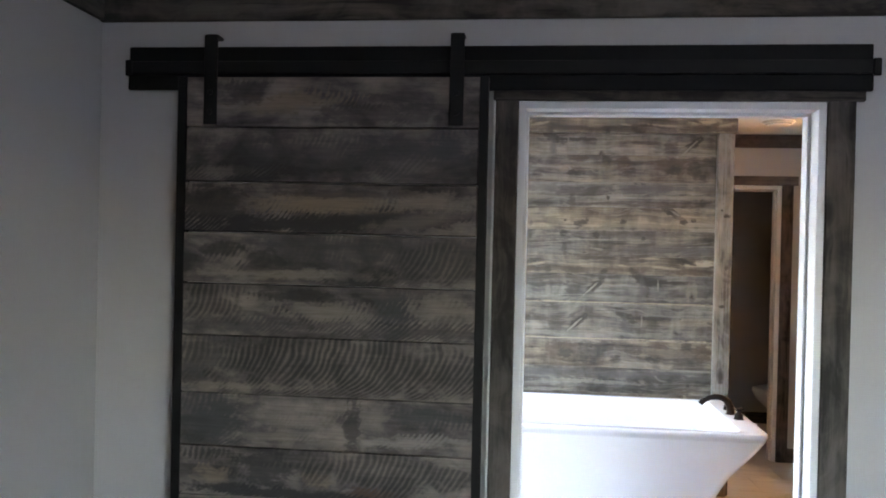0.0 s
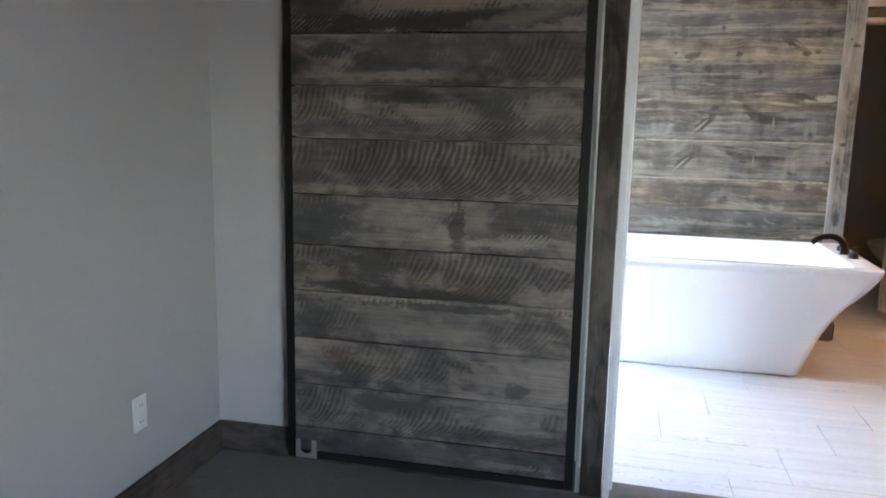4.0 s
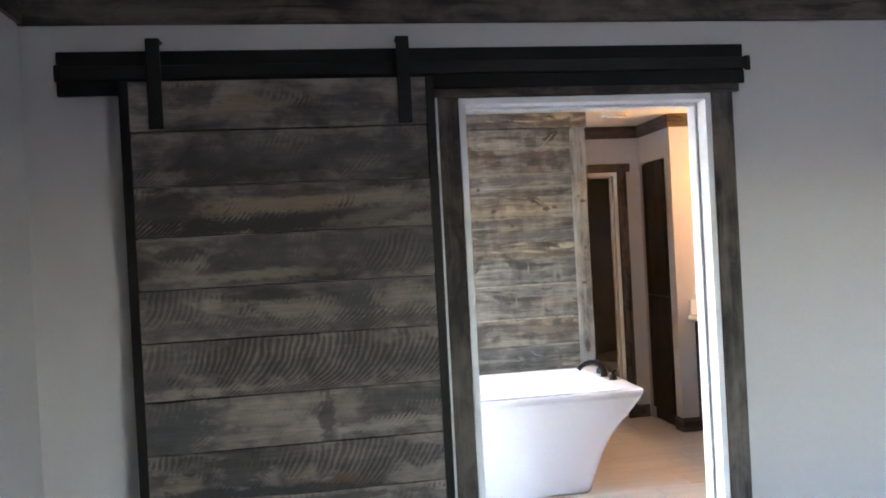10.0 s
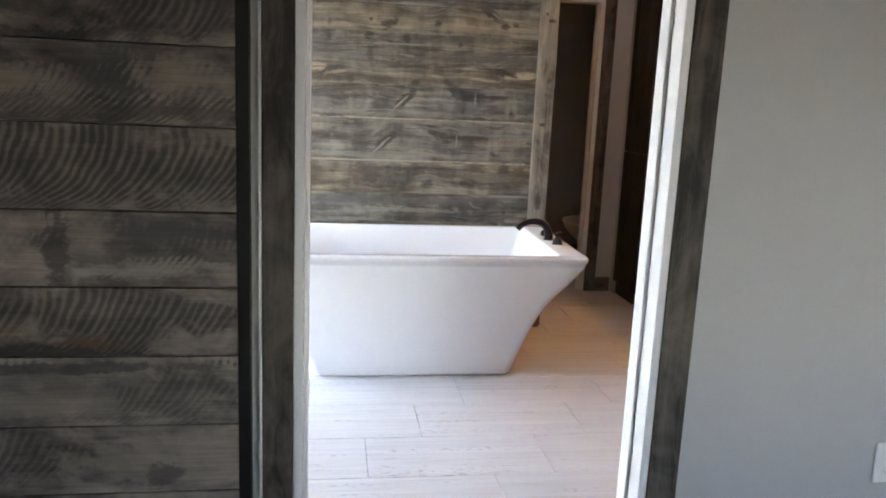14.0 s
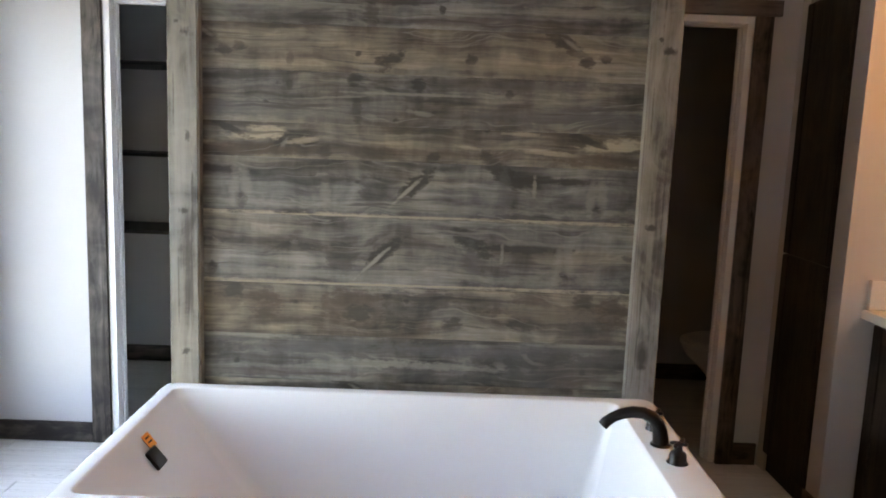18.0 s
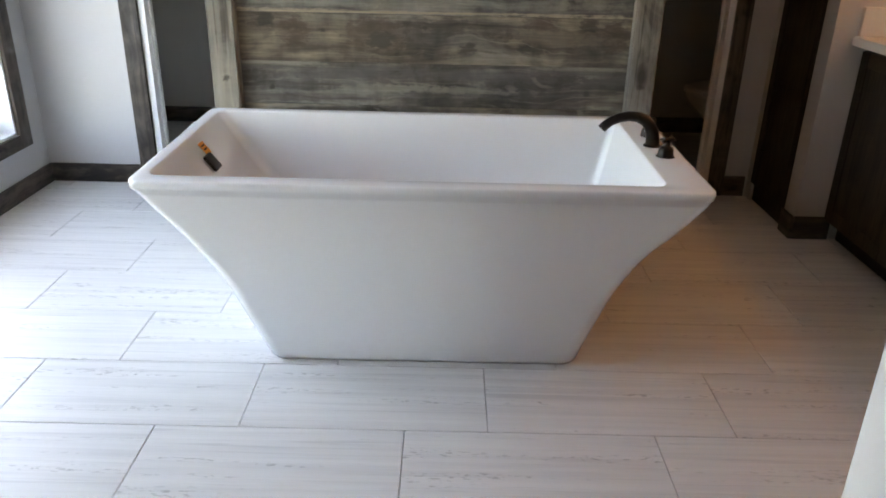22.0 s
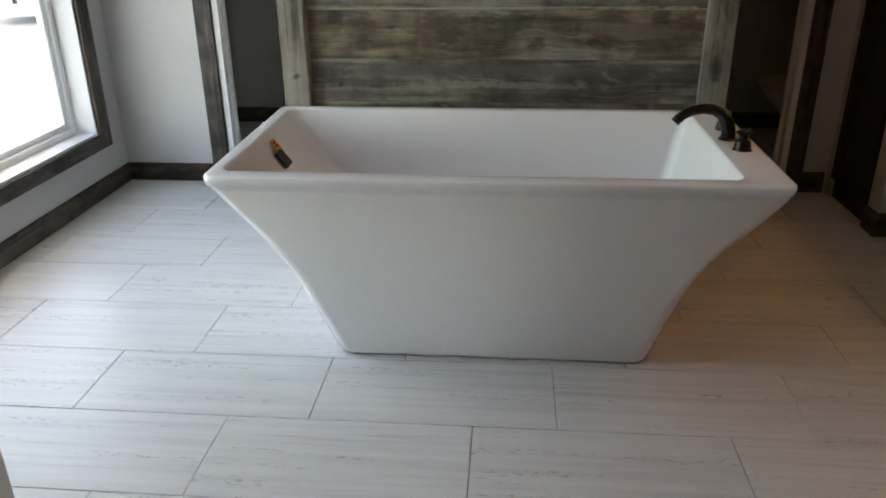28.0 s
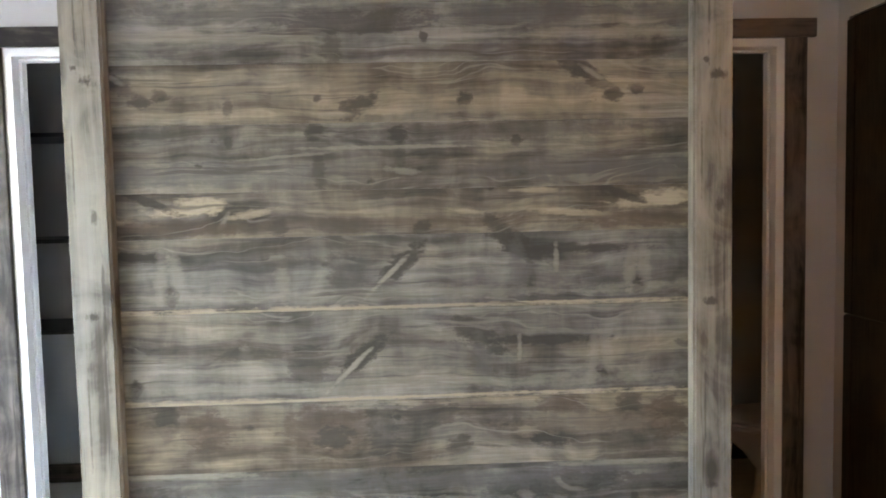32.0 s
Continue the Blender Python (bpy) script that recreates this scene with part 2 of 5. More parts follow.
    line = k.math('MULTIPLY', line, k.ramp(k.noise(k.coords((2.6, 1, 9), spread=47.0), 1.0, 3), [(0.48, 0.0), (0.56, 1.0)]))
    base = k.mix(k.math('MULTIPLY', line, 0.32), base, (0.33, 0.305, 0.255))
    cracks = k.ramp(k.noise(flow((2.2, 1, 64), 101.0), 1.0, 4, 0.6, 0.4), [(0.60, 0.0), (0.68, 0.7)])
    base = k.mix(cracks, base, (0.060, 0.052, 0.045))
    speck = k.node("ShaderNodeTexVoronoi", Scale=1.0)
    k.link(k.coords((3.6, 1, 7), spread=13.0), speck.inputs["Vector"])
    dot = k.math('ADD', speck.outputs["Distance"], k.math('MULTIPLY', k.math('SUBTRACT', k.noise(k.coords((60, 1, 60)), 1.0, 4), 0.5), 0.22))
    base = k.mix(k.ramp(dot, [(0.02, 0.7), (0.06, 0.0)]), base, (0.035, 0.030, 0.026))
    base = k.mix(k.math('MULTIPLY', k.ramp(fine, [(0.40, 0.0), (0.66, 1.0)]), 0.30), base, (0.075, 0.066, 0.056))
    k.color(base).rough(fine, 0.5, 0.8)
    k.bump(k.math('ADD', fine, k.math('MULTIPLY', grain, 0.8)), 0.35, 0.0015)
    return k.m


def weathered_wood(name, along, dark, mid, light, cool=0.5, swirl=1.0, marks=()):
    """Weathered grey-brown planking with knots; along is the axis of the grain, 0 for x, 1 for y or 2 for z."""
    def s(a, c):
        v = [c, c, c]
        v[along] = a
        return tuple(v)
    k = Mat(name, 0.6, spec=0.3)
    # the grain bends round soft swirls and knots
    warp = k.t.nodes.new("ShaderNodeTexNoise")
    k.link(k.coords(s(2.6, 5.0), spread=23.0), warp.inputs["Vector"])
    warp.inputs["Scale"].default_value, warp.inputs["Detail"].default_value = 1.0, 2.0
    bend = k.math('MULTIPLY', k.math('SUBTRACT', warp.outputs["Fac"], 0.5), 2.4 * swirl)
    def bent(a, c, spread=37.0):
        base = k.coords(s(a, c), spread=spread)
        add = k.t.nodes.new("ShaderNodeVectorMath")
        k.link(base, add.inputs[0])
        comb = k.t.nodes.new("ShaderNodeCombineXYZ")
        for q in range(3):
            if q != along:
                k.link(bend, comb.inputs[q])
        k.link(comb.outputs[0], add.inputs[1])
        return add.outputs[0]
    fine = k.noise(k.coords(s(5, 150)), 1.0, 5, 0.7)
    grain = k.noise(bent(0.8, 26), 1.0, 6, 0.66, 0.3)
    broad = k.noise(bent(1.3, 8.5, 41.0), 1.0, 4, 0.6, 0.4)
    blot = k.noise(k.coords(s(5.5, 6.5), spread=53.0), 1.0, 5, 0.62, 1.2)
    vor = k.t.nodes.new("ShaderNodeTexVoronoi")
    k.link(k.coords(s(2.6, 5.5), spread=71.0), vor.inputs["Vector"])
    vor.inputs["Scale"].default_value = 1.0
    vor.inputs["Randomness"].default_value = 1.0
    knot = k.ramp(vor.outputs["Distance"], [(0.06, 1.0), (0.15, 0.0)])
    halo = k.ramp(vor.outputs["Distance"], [(0.04, 1.0), (0.30, 0.0)])
    tone = k.math('ADD', k.math('MULTIPLY', k.math('SUBTRACT', grain, 0.5), 0.85), k.math('MULTIPLY', k.math('SUBTRACT', broad, 0.5), 0.85))
    tone = k.math('ADD', tone, k.math('MULTIPLY', k.math('SUBTRACT', blot, 0.5), 0.7))
    tone = k.math('ADD', tone, k.math('MULTIPLY', k.math('SUBTRACT', k.info.outputs["Random"], 0.5), 0.14))
    tone = k.math('ADD', tone, 0.5)
    base = k.ramp(tone, [(0.18, tuple(q * 0.6 for q in dark)), (0.32, dark), (0.46, mid), (0.60, tuple((a + c) / 2 for a, c in zip(mid, light))), (0.80, light)])
    grey = k.ramp(k.noise(k.coords(s(1.4, 4.0), spread=17.0), 1.0, 3), [(0.42, 0.0), (0.62, cool)])
    lum = k.t.nodes.new("ShaderNodeRGBToBW")
    k.link(base, lum.inputs[0])
    cold = k.mix(1.0, lum.outputs[0], (0.94, 1.0, 1.01), 'MULTIPLY')
    base = k.mix(grey, base, cold)
    base = k.mix(k.math('MULTIPLY', halo, 0.45), base, dark)
    base = k.mix(k.math('MULTIPLY', knot, 0.9), base, tuple(q * 0.4 for q in dark))
    split = k.ramp(k.noise(bent(1.3, 42, 5.0), 1.0, 4, 0.6), [(0.61, 0.0), (0.68, 0.75)])
    base = k.mix(split, base, tuple(q * 0.6 for q in dark))
    rag = k.math('MULTIPLY', k.math('SUBTRACT', k.noise(k.coords(s(30, 60), spread=7.0), 1.0, 5, 0.7), 0.5), 3.0)
    for cx, cz, rx, rz, strength in marks:
        place = k.t.nodes.new("ShaderNodeMapping")
        place.vector_type = 'TEXTURE'
        k.link(k.tc.outputs["Object"], place.inputs["Vector"])
        place.inputs["Location"].default_value = (cx, 0, cz)
        place.inputs["Scale"].default_value = (rx, 50.0, rz)
        reach = k.t.nodes.new("ShaderNodeVectorMath")
        reach.operation = 'LENGTH'
        k.link(place.outputs[0], reach.inputs[0])
        base = k.mix(k.ramp(k.math('ADD', reach.outputs["Value"], rag), [(0.4, strength), (1.3, 0.0)]), base, tuple(q * 0.45 for q in dark))
    base = k.mix(k.math('MULTIPLY', fine, 0.22), base, dark)
    k.color(base).rough(fine, 0.45, 0.8)
    k.bump(k.math('ADD', fine, k.math('MULTIPLY', grain, 1.2)), 0.45, 0.002)
    return k.m


def stone_tile():
    """Pale vinyl tile printed with grey travertine veins along x."""
    k = Mat("vinyl_tile", 0.38, spec=0.45)
    vein = k.noise(k.coords((1.0, 30, 1)), 1.0, 6, 0.62, 0.7)
    thin = k.noise(k.coords((1.6, 75, 1), spread=51.0), 1.0, 4, 0.6, 0.8)
    fine = k.noise(k.coords((14, 130, 1)), 1.0, 4, 0.7)
    cloud = k.noise(k.coords((2.2, 4, 1)), 1.0, 3, 0.5)
    pit = k.noise(k.coords((38, 130, 1)), 1.0, 3, 0.6)
    rows = k.noise(k.coords((1.2, 22, 1), spread=77.0), 1.0, 3, 0.5)
    pits = k.math('MULTIPLY', k.ramp(pit, [(0.56, 0.0), (0.62, 1.0)]), k.ramp(rows, [(0.54, 0.0), (0.62, 1.0)]))
    base = k.ramp(vein, [(0.32, (0.63, 0.627, 0.62)), (0.5, (0.715, 0.71, 0.70)), (0.66, (0.775, 0.77, 0.76))])
    base = k.mix(k.ramp(thin, [(0.56, 0.0), (0.70, 0.5)]), base, (0.45, 0.445, 0.44))
    base = k.mix(k.math('MULTIPLY', cloud, 0.3), base, (0.56, 0.565, 0.57))
    base = k.mix(k.math('MULTIPLY', pits, 0.6), base, (0.30, 0.295, 0.29))
    k.color(base).rough(vein, 0.30, 0.46)
    k.bump(k.math('SUBTRACT', k.math('MULTIPLY', fine, 0.4), pits), 0.12, 0.001)
    return k.m


def carpet_mat():
    k = Mat("carpet", 0.95, spec=0.1)
    v = k.coords((1, 1, 1), shift=False)
    tuft = k.noise(v, 330, 3, 0.7)
    mid = k.noise(v, 60, 3)
    broad = k.noise(v, 4, 3)
    c = k.ramp(tuft, [(0.36, (0.050, 0.044, 0.040)), (0.62, (0.235, 0.214, 0.196))])
    c = k.mix(k.math('MULTIPLY', mid, 0.5), c, (0.075, 0.067, 0.061))
    c = k.mix(k.math('MULTIPLY', broad, 0.4), c, (0.14, 0.127, 0.116))
    k.color(c)
    k.b.inputs["Sheen Weight"].default_value = 0.25
    k.bump(k.math('ADD', tuft, mid), 0.9, 0.006)
    return k.m


def plain(name, c, rough=0.5, metal=0.0, spec=0.5, wear=0.08, scale=30.0, bump=0.0):
    k = Mat(name, rough, metal, spec)
    n = k.noise(k.coords((1, 1, 1)), scale, 4)
    k.color(k.mix(n, tuple(q * (1 - wear) for q in c), tuple(min(1, q * (1 + wear)) for q in c)))
    k.rough(n, max(0.02, rough * 0.8), min(1, rough * 1.25))
    if bump:
        k.bump(n, bump, 0.002)
    return k.m


WALL = paint("wall_paint", (0.491, 0.484, 0.488))
CEIL = paint("ceiling_paint", (0.86, 0.86, 0.84), 0.8, 45.0, 0.35, 0.004)
WHITE_TRIM = paint("white_trim_paint", (0.78, 0.78, 0.79), 0.4, 200.0, 0.05)
# worn patches and saw cuts of the twelve boards of the sliding door, from the top
BARN_MARKS = (
    (0.04, [(-0.14, 0.0, 0.17, 0.036, 4, "t", 0.85), (-0.38, -0.03, 0.08, 0.022, 0, "l", 0.6), (0.40, 0.02, 0.05, 0.04, 0, "l", 0.5), (-0.28, 0.03, 0.06, 0.03, 0, "d", 0.6), (0.15, -0.04, 0.16, 0.022, 0, "d", 0.5)], []),
    (-0.10, [(-0.36, -0.06, 0.09, 0.02, 0, "l", 0.45), (0.1, 0.0, 0.3, 0.05, 0, "s", 0.6), (0.40, 0.03, 0.06, 0.03, 0, "s", 0.6), (-0.30, -0.06, 0.02, 0.03, 0, "d", 0.6)], []),
    (0.0, [(-0.02, 0.014, 0.32, 0.036, 1, "t", 0.95), (0.33, 0.025, 0.15, 0.032, 0, "l", 0.8), (-0.40, 0.0, 0.09, 0.05, 0, "d", 0.8), (-0.05, -0.052, 0.36, 0.022, 2, "d", 0.95), (0.05, 0.05, 0.16, 0.010, 0, "d", 0.6), (0.28, -0.04, 0.14, 0.022, 8, "l", 0.5)], []),
    (-0.05, [(-0.1, -0.05, 0.30, 0.018, 0, "l", 0.8), (0.1, 0.04, 0.4, 0.04, 0, "s", 0.6), (-0.22, -0.01, 0.05, 0.03, 0, "d", 0.5), (-0.36, 0.03, 0.06, 0.015, 0, "d", 0.6), (0.2, -0.055, 0.12, 0.02, 0, "d", 0.5)], [(0.37, 0.0, 0.13, 0.08, 0.75)]),
    (-0.02, [(0.0, 0.0, 0.14, 0.04, 0, "l", 0.7), (0.24, 0.01, 0.05, 0.05, 0, "s", 0.9), (-0.1, 0.05, 0.10, 0.012, 0, "d", 0.7), (-0.30, -0.05, 0.14, 0.02, 0, "s", 0.7), (0.38, 0.03, 0.10, 0.035, 0, "l", 0.7), (0.30, -0.055, 0.2, 0.02, 0, "d", 0.6)], [(-0.40, 0.02, 0.12, 0.08, 0.8), (0.42, -0.03, 0.07, 0.05, 0.5)]),
    (-0.02, [(-0.3, -0.07, 0.2, 0.014, 0, "l", 0.8), (0.05, 0.0, 0.015, 0.05, 20, "d", 0.7), (-0.42, 0.02, 0.07, 0.05, 0, "s", 0.7)], [(0.12, 0.01, 0.62, 0.12, 0.95), (-0.44, 0.04, 0.10, 0.06, 0.5)]),
    (-0.02, [(-0.36, 0.0, 0.12, 0.06, 0, "s", 0.9), (-0.12, 0.02, 0.14, 0.03, 0, "l", 0.6), (0.1, -0.01, 0.02, 0.06, 0, "d", 0.7), (0.30, -0.045, 0.16, 0.018, 4, "w", 0.7), (0.34, 0.035, 0.12, 0.02, 0, "s", 0.8), (-0.14, -0.05, 0.12, 0.014, 0, "l", 0.5), (0.18, 0.03, 0.05, 0.02, 0, "l", 0.6)], []),
    (0.0, [(-0.38, -0.02, 0.06, 0.035, 0, "t", 0.7), (-0.2, 0.01, 0.06, 0.05, 0, "d", 0.75), (-0.02, -0.02, 0.05, 0.03, 0, "t", 0.7), (0.16, -0.055, 0.10, 0.022, 0, "r", 0.95), (-0.1, -0.068, 0.30, 0.016, -2, "d", 0.9), (-0.40, 0.06, 0.08, 0.014, 0, "d", 0.7)], [(0.20, 0.02, 0.34, 0.08, 0.85), (-0.42, 0.06, 0.05, 0.03, 0.6)]),
    (0.02, [(0.0, 0.0, 0.3, 0.05, 0, "s", 0.5), (-0.42, 0.0, 0.04, 0.05, 0, "d", 0.5), (0.1, 0.06, 0.3, 0.010, 0, "d", 0.6), (0.05, -0.03, 0.2, 0.025, 0, "l", 0.4)], [(-0.32, 0.0, 0.08, 0.07, 0.6), (0.34, -0.01, 0.14, 0.07, 0.55)]),
    (0.02, [(-0.2, 0.0, 0.10, 0.04, 0, "t", 0.85), (-0.32, 0.03, 0.06, 0.03, 0, "r", 0.7), (-0.26, -0.03, 0.05, 0.03, 0, "d", 0.7), (0.08, 0.0, 0.022, 0.014, 0, "d", 0.85), (0.26, 0.0, 0.2, 0.05, 0, "l", 0.6), (0.32, -0.04, 0.03, 0.02, 0, "d", 0.6)], [(-0.12, 0.01, 0.24, 0.08, 0.6)]),
    (-0.02, [(-0.3, 0.0, 0.05, 0.04, 0, "l", 0.7), (-0.1, 0.03, 0.12, 0.02, 0, "s", 0.7), (0.28, -0.01, 0.12, 0.03, 0, "l", 0.5), (0.1, -0.05, 0.2, 0.02, 0, "d", 0.6)], [(-0.38, 0.01, 0.12, 0.08, 0.75), (0.05, -0.01, 0.16, 0.06, 0.8), (0.44, 0.03, 0.05, 0.04, 0.6)]),
    (-0.08, [(0.0, 0.0, 0.4, 0.03, 0, "s", 0.5), (0.3, -0.02, 0.1, 0.014, 0, "l", 0.5)], []))
BARN = [barn_wood("barn_board", *row) for row in BARN_MARKS]
# the print of the partition's planks: marks as x, z, half length, half height, slant, tone and strength
PATCHED = [(-0.637, 0.025, 0.044, 0.0153, 0, "p", 0.5), (-0.472, 0.050, 0.061, 0.0203, 0, "d", 0.55), (-0.398, -0.033, 0.025, 0.0186, 25, "d", 0.75),
           (-0.545, -0.050, 0.017, 0.0136, 0, "d", 0.6), (-0.160, -0.018, 0.041, 0.0203, 0, "d", 0.85), (-0.228, -0.004, 0.027, 0.0153, 15, "t", 0.6),
           (-0.142, 0.065, 0.047, 0.0169, 0, "b", 0.6), (0.041, 0.048, 0.024, 0.0373, 0, "d", 0.7), (0.141, 0.021, 0.041, 0.0373, 0, "b", 0.75),
           (0.450, 0.018, 0.088, 0.0441, 0, "b", 0.6), (0.463, -0.004, 0.037, 0.0203, 10, "d", 0.7), (-0.067, 0.014, 0.203, 0.0271, 0, "t", 0.5),
           (0.582, 0.011, 0.027, 0.0508, 0, "d", 0.55), (-0.287, -0.060, 0.153, 0.0153, 0, "p", 0.4)]
ARCHED = [(0.060, 0.073, 0.195, 0.0085, 0, "p", 0.75), (-0.084, 0.049, 0.136, 0.0102, 3, "g", 0.7), (-0.118, 0.019, 0.144, 0.0203, 2, "d", 0.6),
          (-0.491, -0.015, 0.288, 0.0136, -1, "p", 0.5), (0.492, -0.012, 0.203, 0.0136, 1, "p", 0.45), (-0.177, -0.046, 0.019, 0.0339, -4, "d", 0.6),
          (-0.228, -0.007, 0.024, 0.0136, 0, "p", 0.4), (-0.355, 0.039, 0.203, 0.0153, -2, "g", 0.6), (0.323, 0.039, 0.186, 0.0169, 3, "g", 0.7),
          (0.052, -0.019, 0.008, 0.0085, 0, "d", 0.8), (-0.423, -0.060, 0.153, 0.0102, 0, "d", 0.35), (0.187, -0.053, 0.220, 0.0119, 0, "b", 0.35)]
TANNED = [(0.421, 0.071, 0.051, 0.0186, -42, "d", 0.75), (0.475, 0.033, 0.044, 0.0136, -30, "d", 0.6), (0.472, 0.043, 0.034, 0.0068, -30, "p", 0.7),
          (0.587, -0.001, 0.015, 0.0102, 0, "d", 0.85), (0.150, -0.019, 0.015, 0.0119, 30, "d", 0.85), (-0.654, -0.016, 0.019, 0.0119, 0, "d", 0.8),
          (-0.113, -0.035, 0.034, 0.0186, 20, "d", 0.85), (-0.216, -0.013, 0.008, 0.0085, 0, "d", 0.8), (-0.059, -0.045, 0.058, 0.0102, 0, "c", 0.6),
          (-0.169, -0.052, 0.047, 0.0085, 0, "p", 0.5), (0.036, 0.059, 0.012, 0.0237, 4, "p", 0.5), (-0.437, -0.035, 0.008, 0.0153, 0, "d", 0.5),
          (-0.525, 0.011, 0.186, 0.0153, 0, "t", 0.35), (0.289, -0.040, 0.237, 0.0153, 0, "t", 0.35)]
SQUARES = [(-0.223, 0.060, 0.019, 0.0169, 0, "d", 0.9), (-0.016, 0.053, 0.017, 0.0169, 0, "d", 0.85), (-0.216, -0.035, 0.012, 0.0305, 6, "d", 0.65),
           (-0.013, -0.010, 0.010, 0.0305, 0, "d", 0.45), (-0.033, 0.022, 0.254, 0.0044, 0, "p", 0.65), (-0.287, 0.004, 0.119, 0.0041, 4, "p", 0.5),
           (-0.008, -0.037, 0.044, 0.0085, -8, "p", 0.6), (-0.172, -0.054, 0.024, 0.0085, 0, "p", 0.5), (-0.437, 0.044, 0.008, 0.0119, 0, "d", 0.7),
           (0.280, 0.034, 0.010, 0.0102, 0, "d", 0.7), (0.238, 0.058, 0.305, 0.0136, 0, "d", 0.4), (-0.525, -0.044, 0.254, 0.0203, 0, "g", 0.5),
           (0.441, -0.035, 0.237, 0.0203, 0, "g", 0.5)]
FLAMED = [(-0.559, 0.014, 0.085, 0.0136, 2, "c", 0.95), (-0.504, 0.032, 0.031, 0.0059, -12, "d", 0.9), (-0.396, 0.002, 0.061, 0.0102, 9, "c", 0.7),
          (-0.454, -0.010, 0.024, 0.0085, 60, "p", 0.5), (0.675, 0.027, 0.061, 0.0186, 0, "c", 0.95), (0.543, 0.038, 0.054, 0.0076, -22, "d", 0.85),
          (0.336, 0.049, 0.054, 0.0068, 0, "c", 0.65), (0.421, -0.010, 0.105, 0.0085, -5, "c", 0.75), (0.162, -0.003, 0.051, 0.0059, -8, "c", 0.6),
          (0.040, -0.042, 0.014, 0.0153, 0, "d", 0.85), (-0.321, -0.036, 0.017, 0.0153, 0, "d", 0.7), (0.246, -0.053, 0.051, 0.0153, -35, "d", 0.75),
          (0.611, -0.031, 0.119, 0.0136, 0, "b", 0.6), (-0.118, -0.031, 0.339, 0.0119, 0, "b", 0.35)]
KNOTTY = [(-0.016, 0.025, 0.051, 0.0169, 40, "d", 0.9), (-0.054, -0.011, 0.078, 0.0061, 44, "p", 0.95), (-0.159, -0.003, 0.034, 0.0407, 0, "d", 0.55),
          (0.272, 0.069, 0.058, 0.0203, -32, "d", 0.85), (0.428, 0.050, 0.132, 0.0085, 0, "d", 0.85), (0.282, -0.006, 0.015, 0.061, 6, "g", 0.6),
          (0.591, -0.047, 0.015, 0.0153, 0, "d", 0.9), (0.604, 0.011, 0.017, 0.0508, 8, "p", 0.5), (-0.616, -0.003, 0.015, 0.0644, -5, "p", 0.5),
          (-0.316, -0.006, 0.017, 0.0576, 3, "p", 0.5), (-0.304, 0.030, 0.071, 0.0085, 0, "d", 0.6), (0.379, 0.031, 0.007, 0.0305, 0, "p", 0.65),
          (-0.003, -0.054, 0.746, 0.0153, 0.3, "p", 0.32), (-0.003, -0.088, 0.881, 0.0044, 0.3, "c", 0.85)]
# planks from the top: upper edge, material
PLANKS = ((2.288, printed_plank("plank_knotty_top", 0.04, 0.25, KNOTTY, -0.587, -0.02)), (2.150, printed_plank("plank_patched", 0.06, 0.5, PATCHED)),
          (1.975, printed_plank("plank_arched", 0.04, 0.15, ARCHED)), (1.815, printed_plank("plank_tanned", 0.04, 0.6, TANNED)),
          (1.667, printed_plank("plank_squares", -0.04, 0.35, SQUARES)), (1.500, printed_plank("plank_flamed", 0.0, 0.7, FLAMED)),
          (1.385, printed_plank("plank_knotty", 0.0, 0.2, KNOTTY)), (1.196, printed_plank("plank_knotty_low", -0.01, 0.4, KNOTTY, -0.097, -0.022)),
          (0.962, printed_plank("plank_patched_low", -0.02, 0.85, PATCHED, 0.525)), (0.787, printed_plank("plank_arched_low", -0.08, 0.2, ARCHED, 0.525)),
          (0.627, printed_plank("plank_tanned_low", -0.04, 0.5, TANNED, 0.525)), (0.480, printed_plank("plank_squares_low", -0.04, 0.35, SQUARES, 0.525)),
          (0.313, printed_plank("plank_flamed_low", 0.0, 0.6, FLAMED, 0.525)))
PLANK_Z = weathered_wood("partition_posts", 2, (0.095, 0.082, 0.065), (0.21, 0.187, 0.152), (0.335, 0.30, 0.24), 0.45, 0.35,
                         [(0.012, 0.625, 0.022, 0.016, 0.9), (-0.02, 0.66, 0.01, 0.008, 0.8), (0.015, 0.30, 0.012, 0.02, 0.7), (-0.005, 0.055, 0.02, 0.013, 0.85), (0.028, 0.10, 0.004, 0.13, 0.6),
                          (-0.012, 0.82, 0.0035, 0.16, 0.6), (0.02, 0.95, 0.004, 0.1, 0.5), (-0.02, -0.2, 0.0035, 0.15, 0.55), (0.0, -0.42, 0.018, 0.014, 0.8), (-0.03, 0.42, 0.003, 0.12, 0.5)])
TRIM_X = weathered_wood("trim_wood_x", 0, (0.030, 0.024, 0.021), (0.080, 0.064, 0.055), (0.175, 0.138, 0.112), 0.35)
TRIM_Y = weathered_wood("trim_wood_y", 1, (0.030, 0.024, 0.021), (0.080, 0.064, 0.055), (0.175, 0.138, 0.112), 0.35)
TRIM_Z = weathered_wood("trim_wood_z", 2, (0.030, 0.024, 0.021), (0.080, 0.064, 0.055), (0.175, 0.138, 0.112), 0.35)
TILE = stone_tile()
GROUT = plain("tile_joint", (0.33, 0.325, 0.317), 0.85)
CARPET = carpet_mat()
BLACK = plain("black_paint", (0.007, 0.007, 0.0075), 0.6, spec=0.2, wear=0.3)
STEEL_BLACK = plain("black_steel", (0.008, 0.008, 0.0085), 0.5, spec=0.25, wear=0.4)
STEEL = plain("galvanised_steel", (0.30, 0.30, 0.30), 0.45, 0.7)
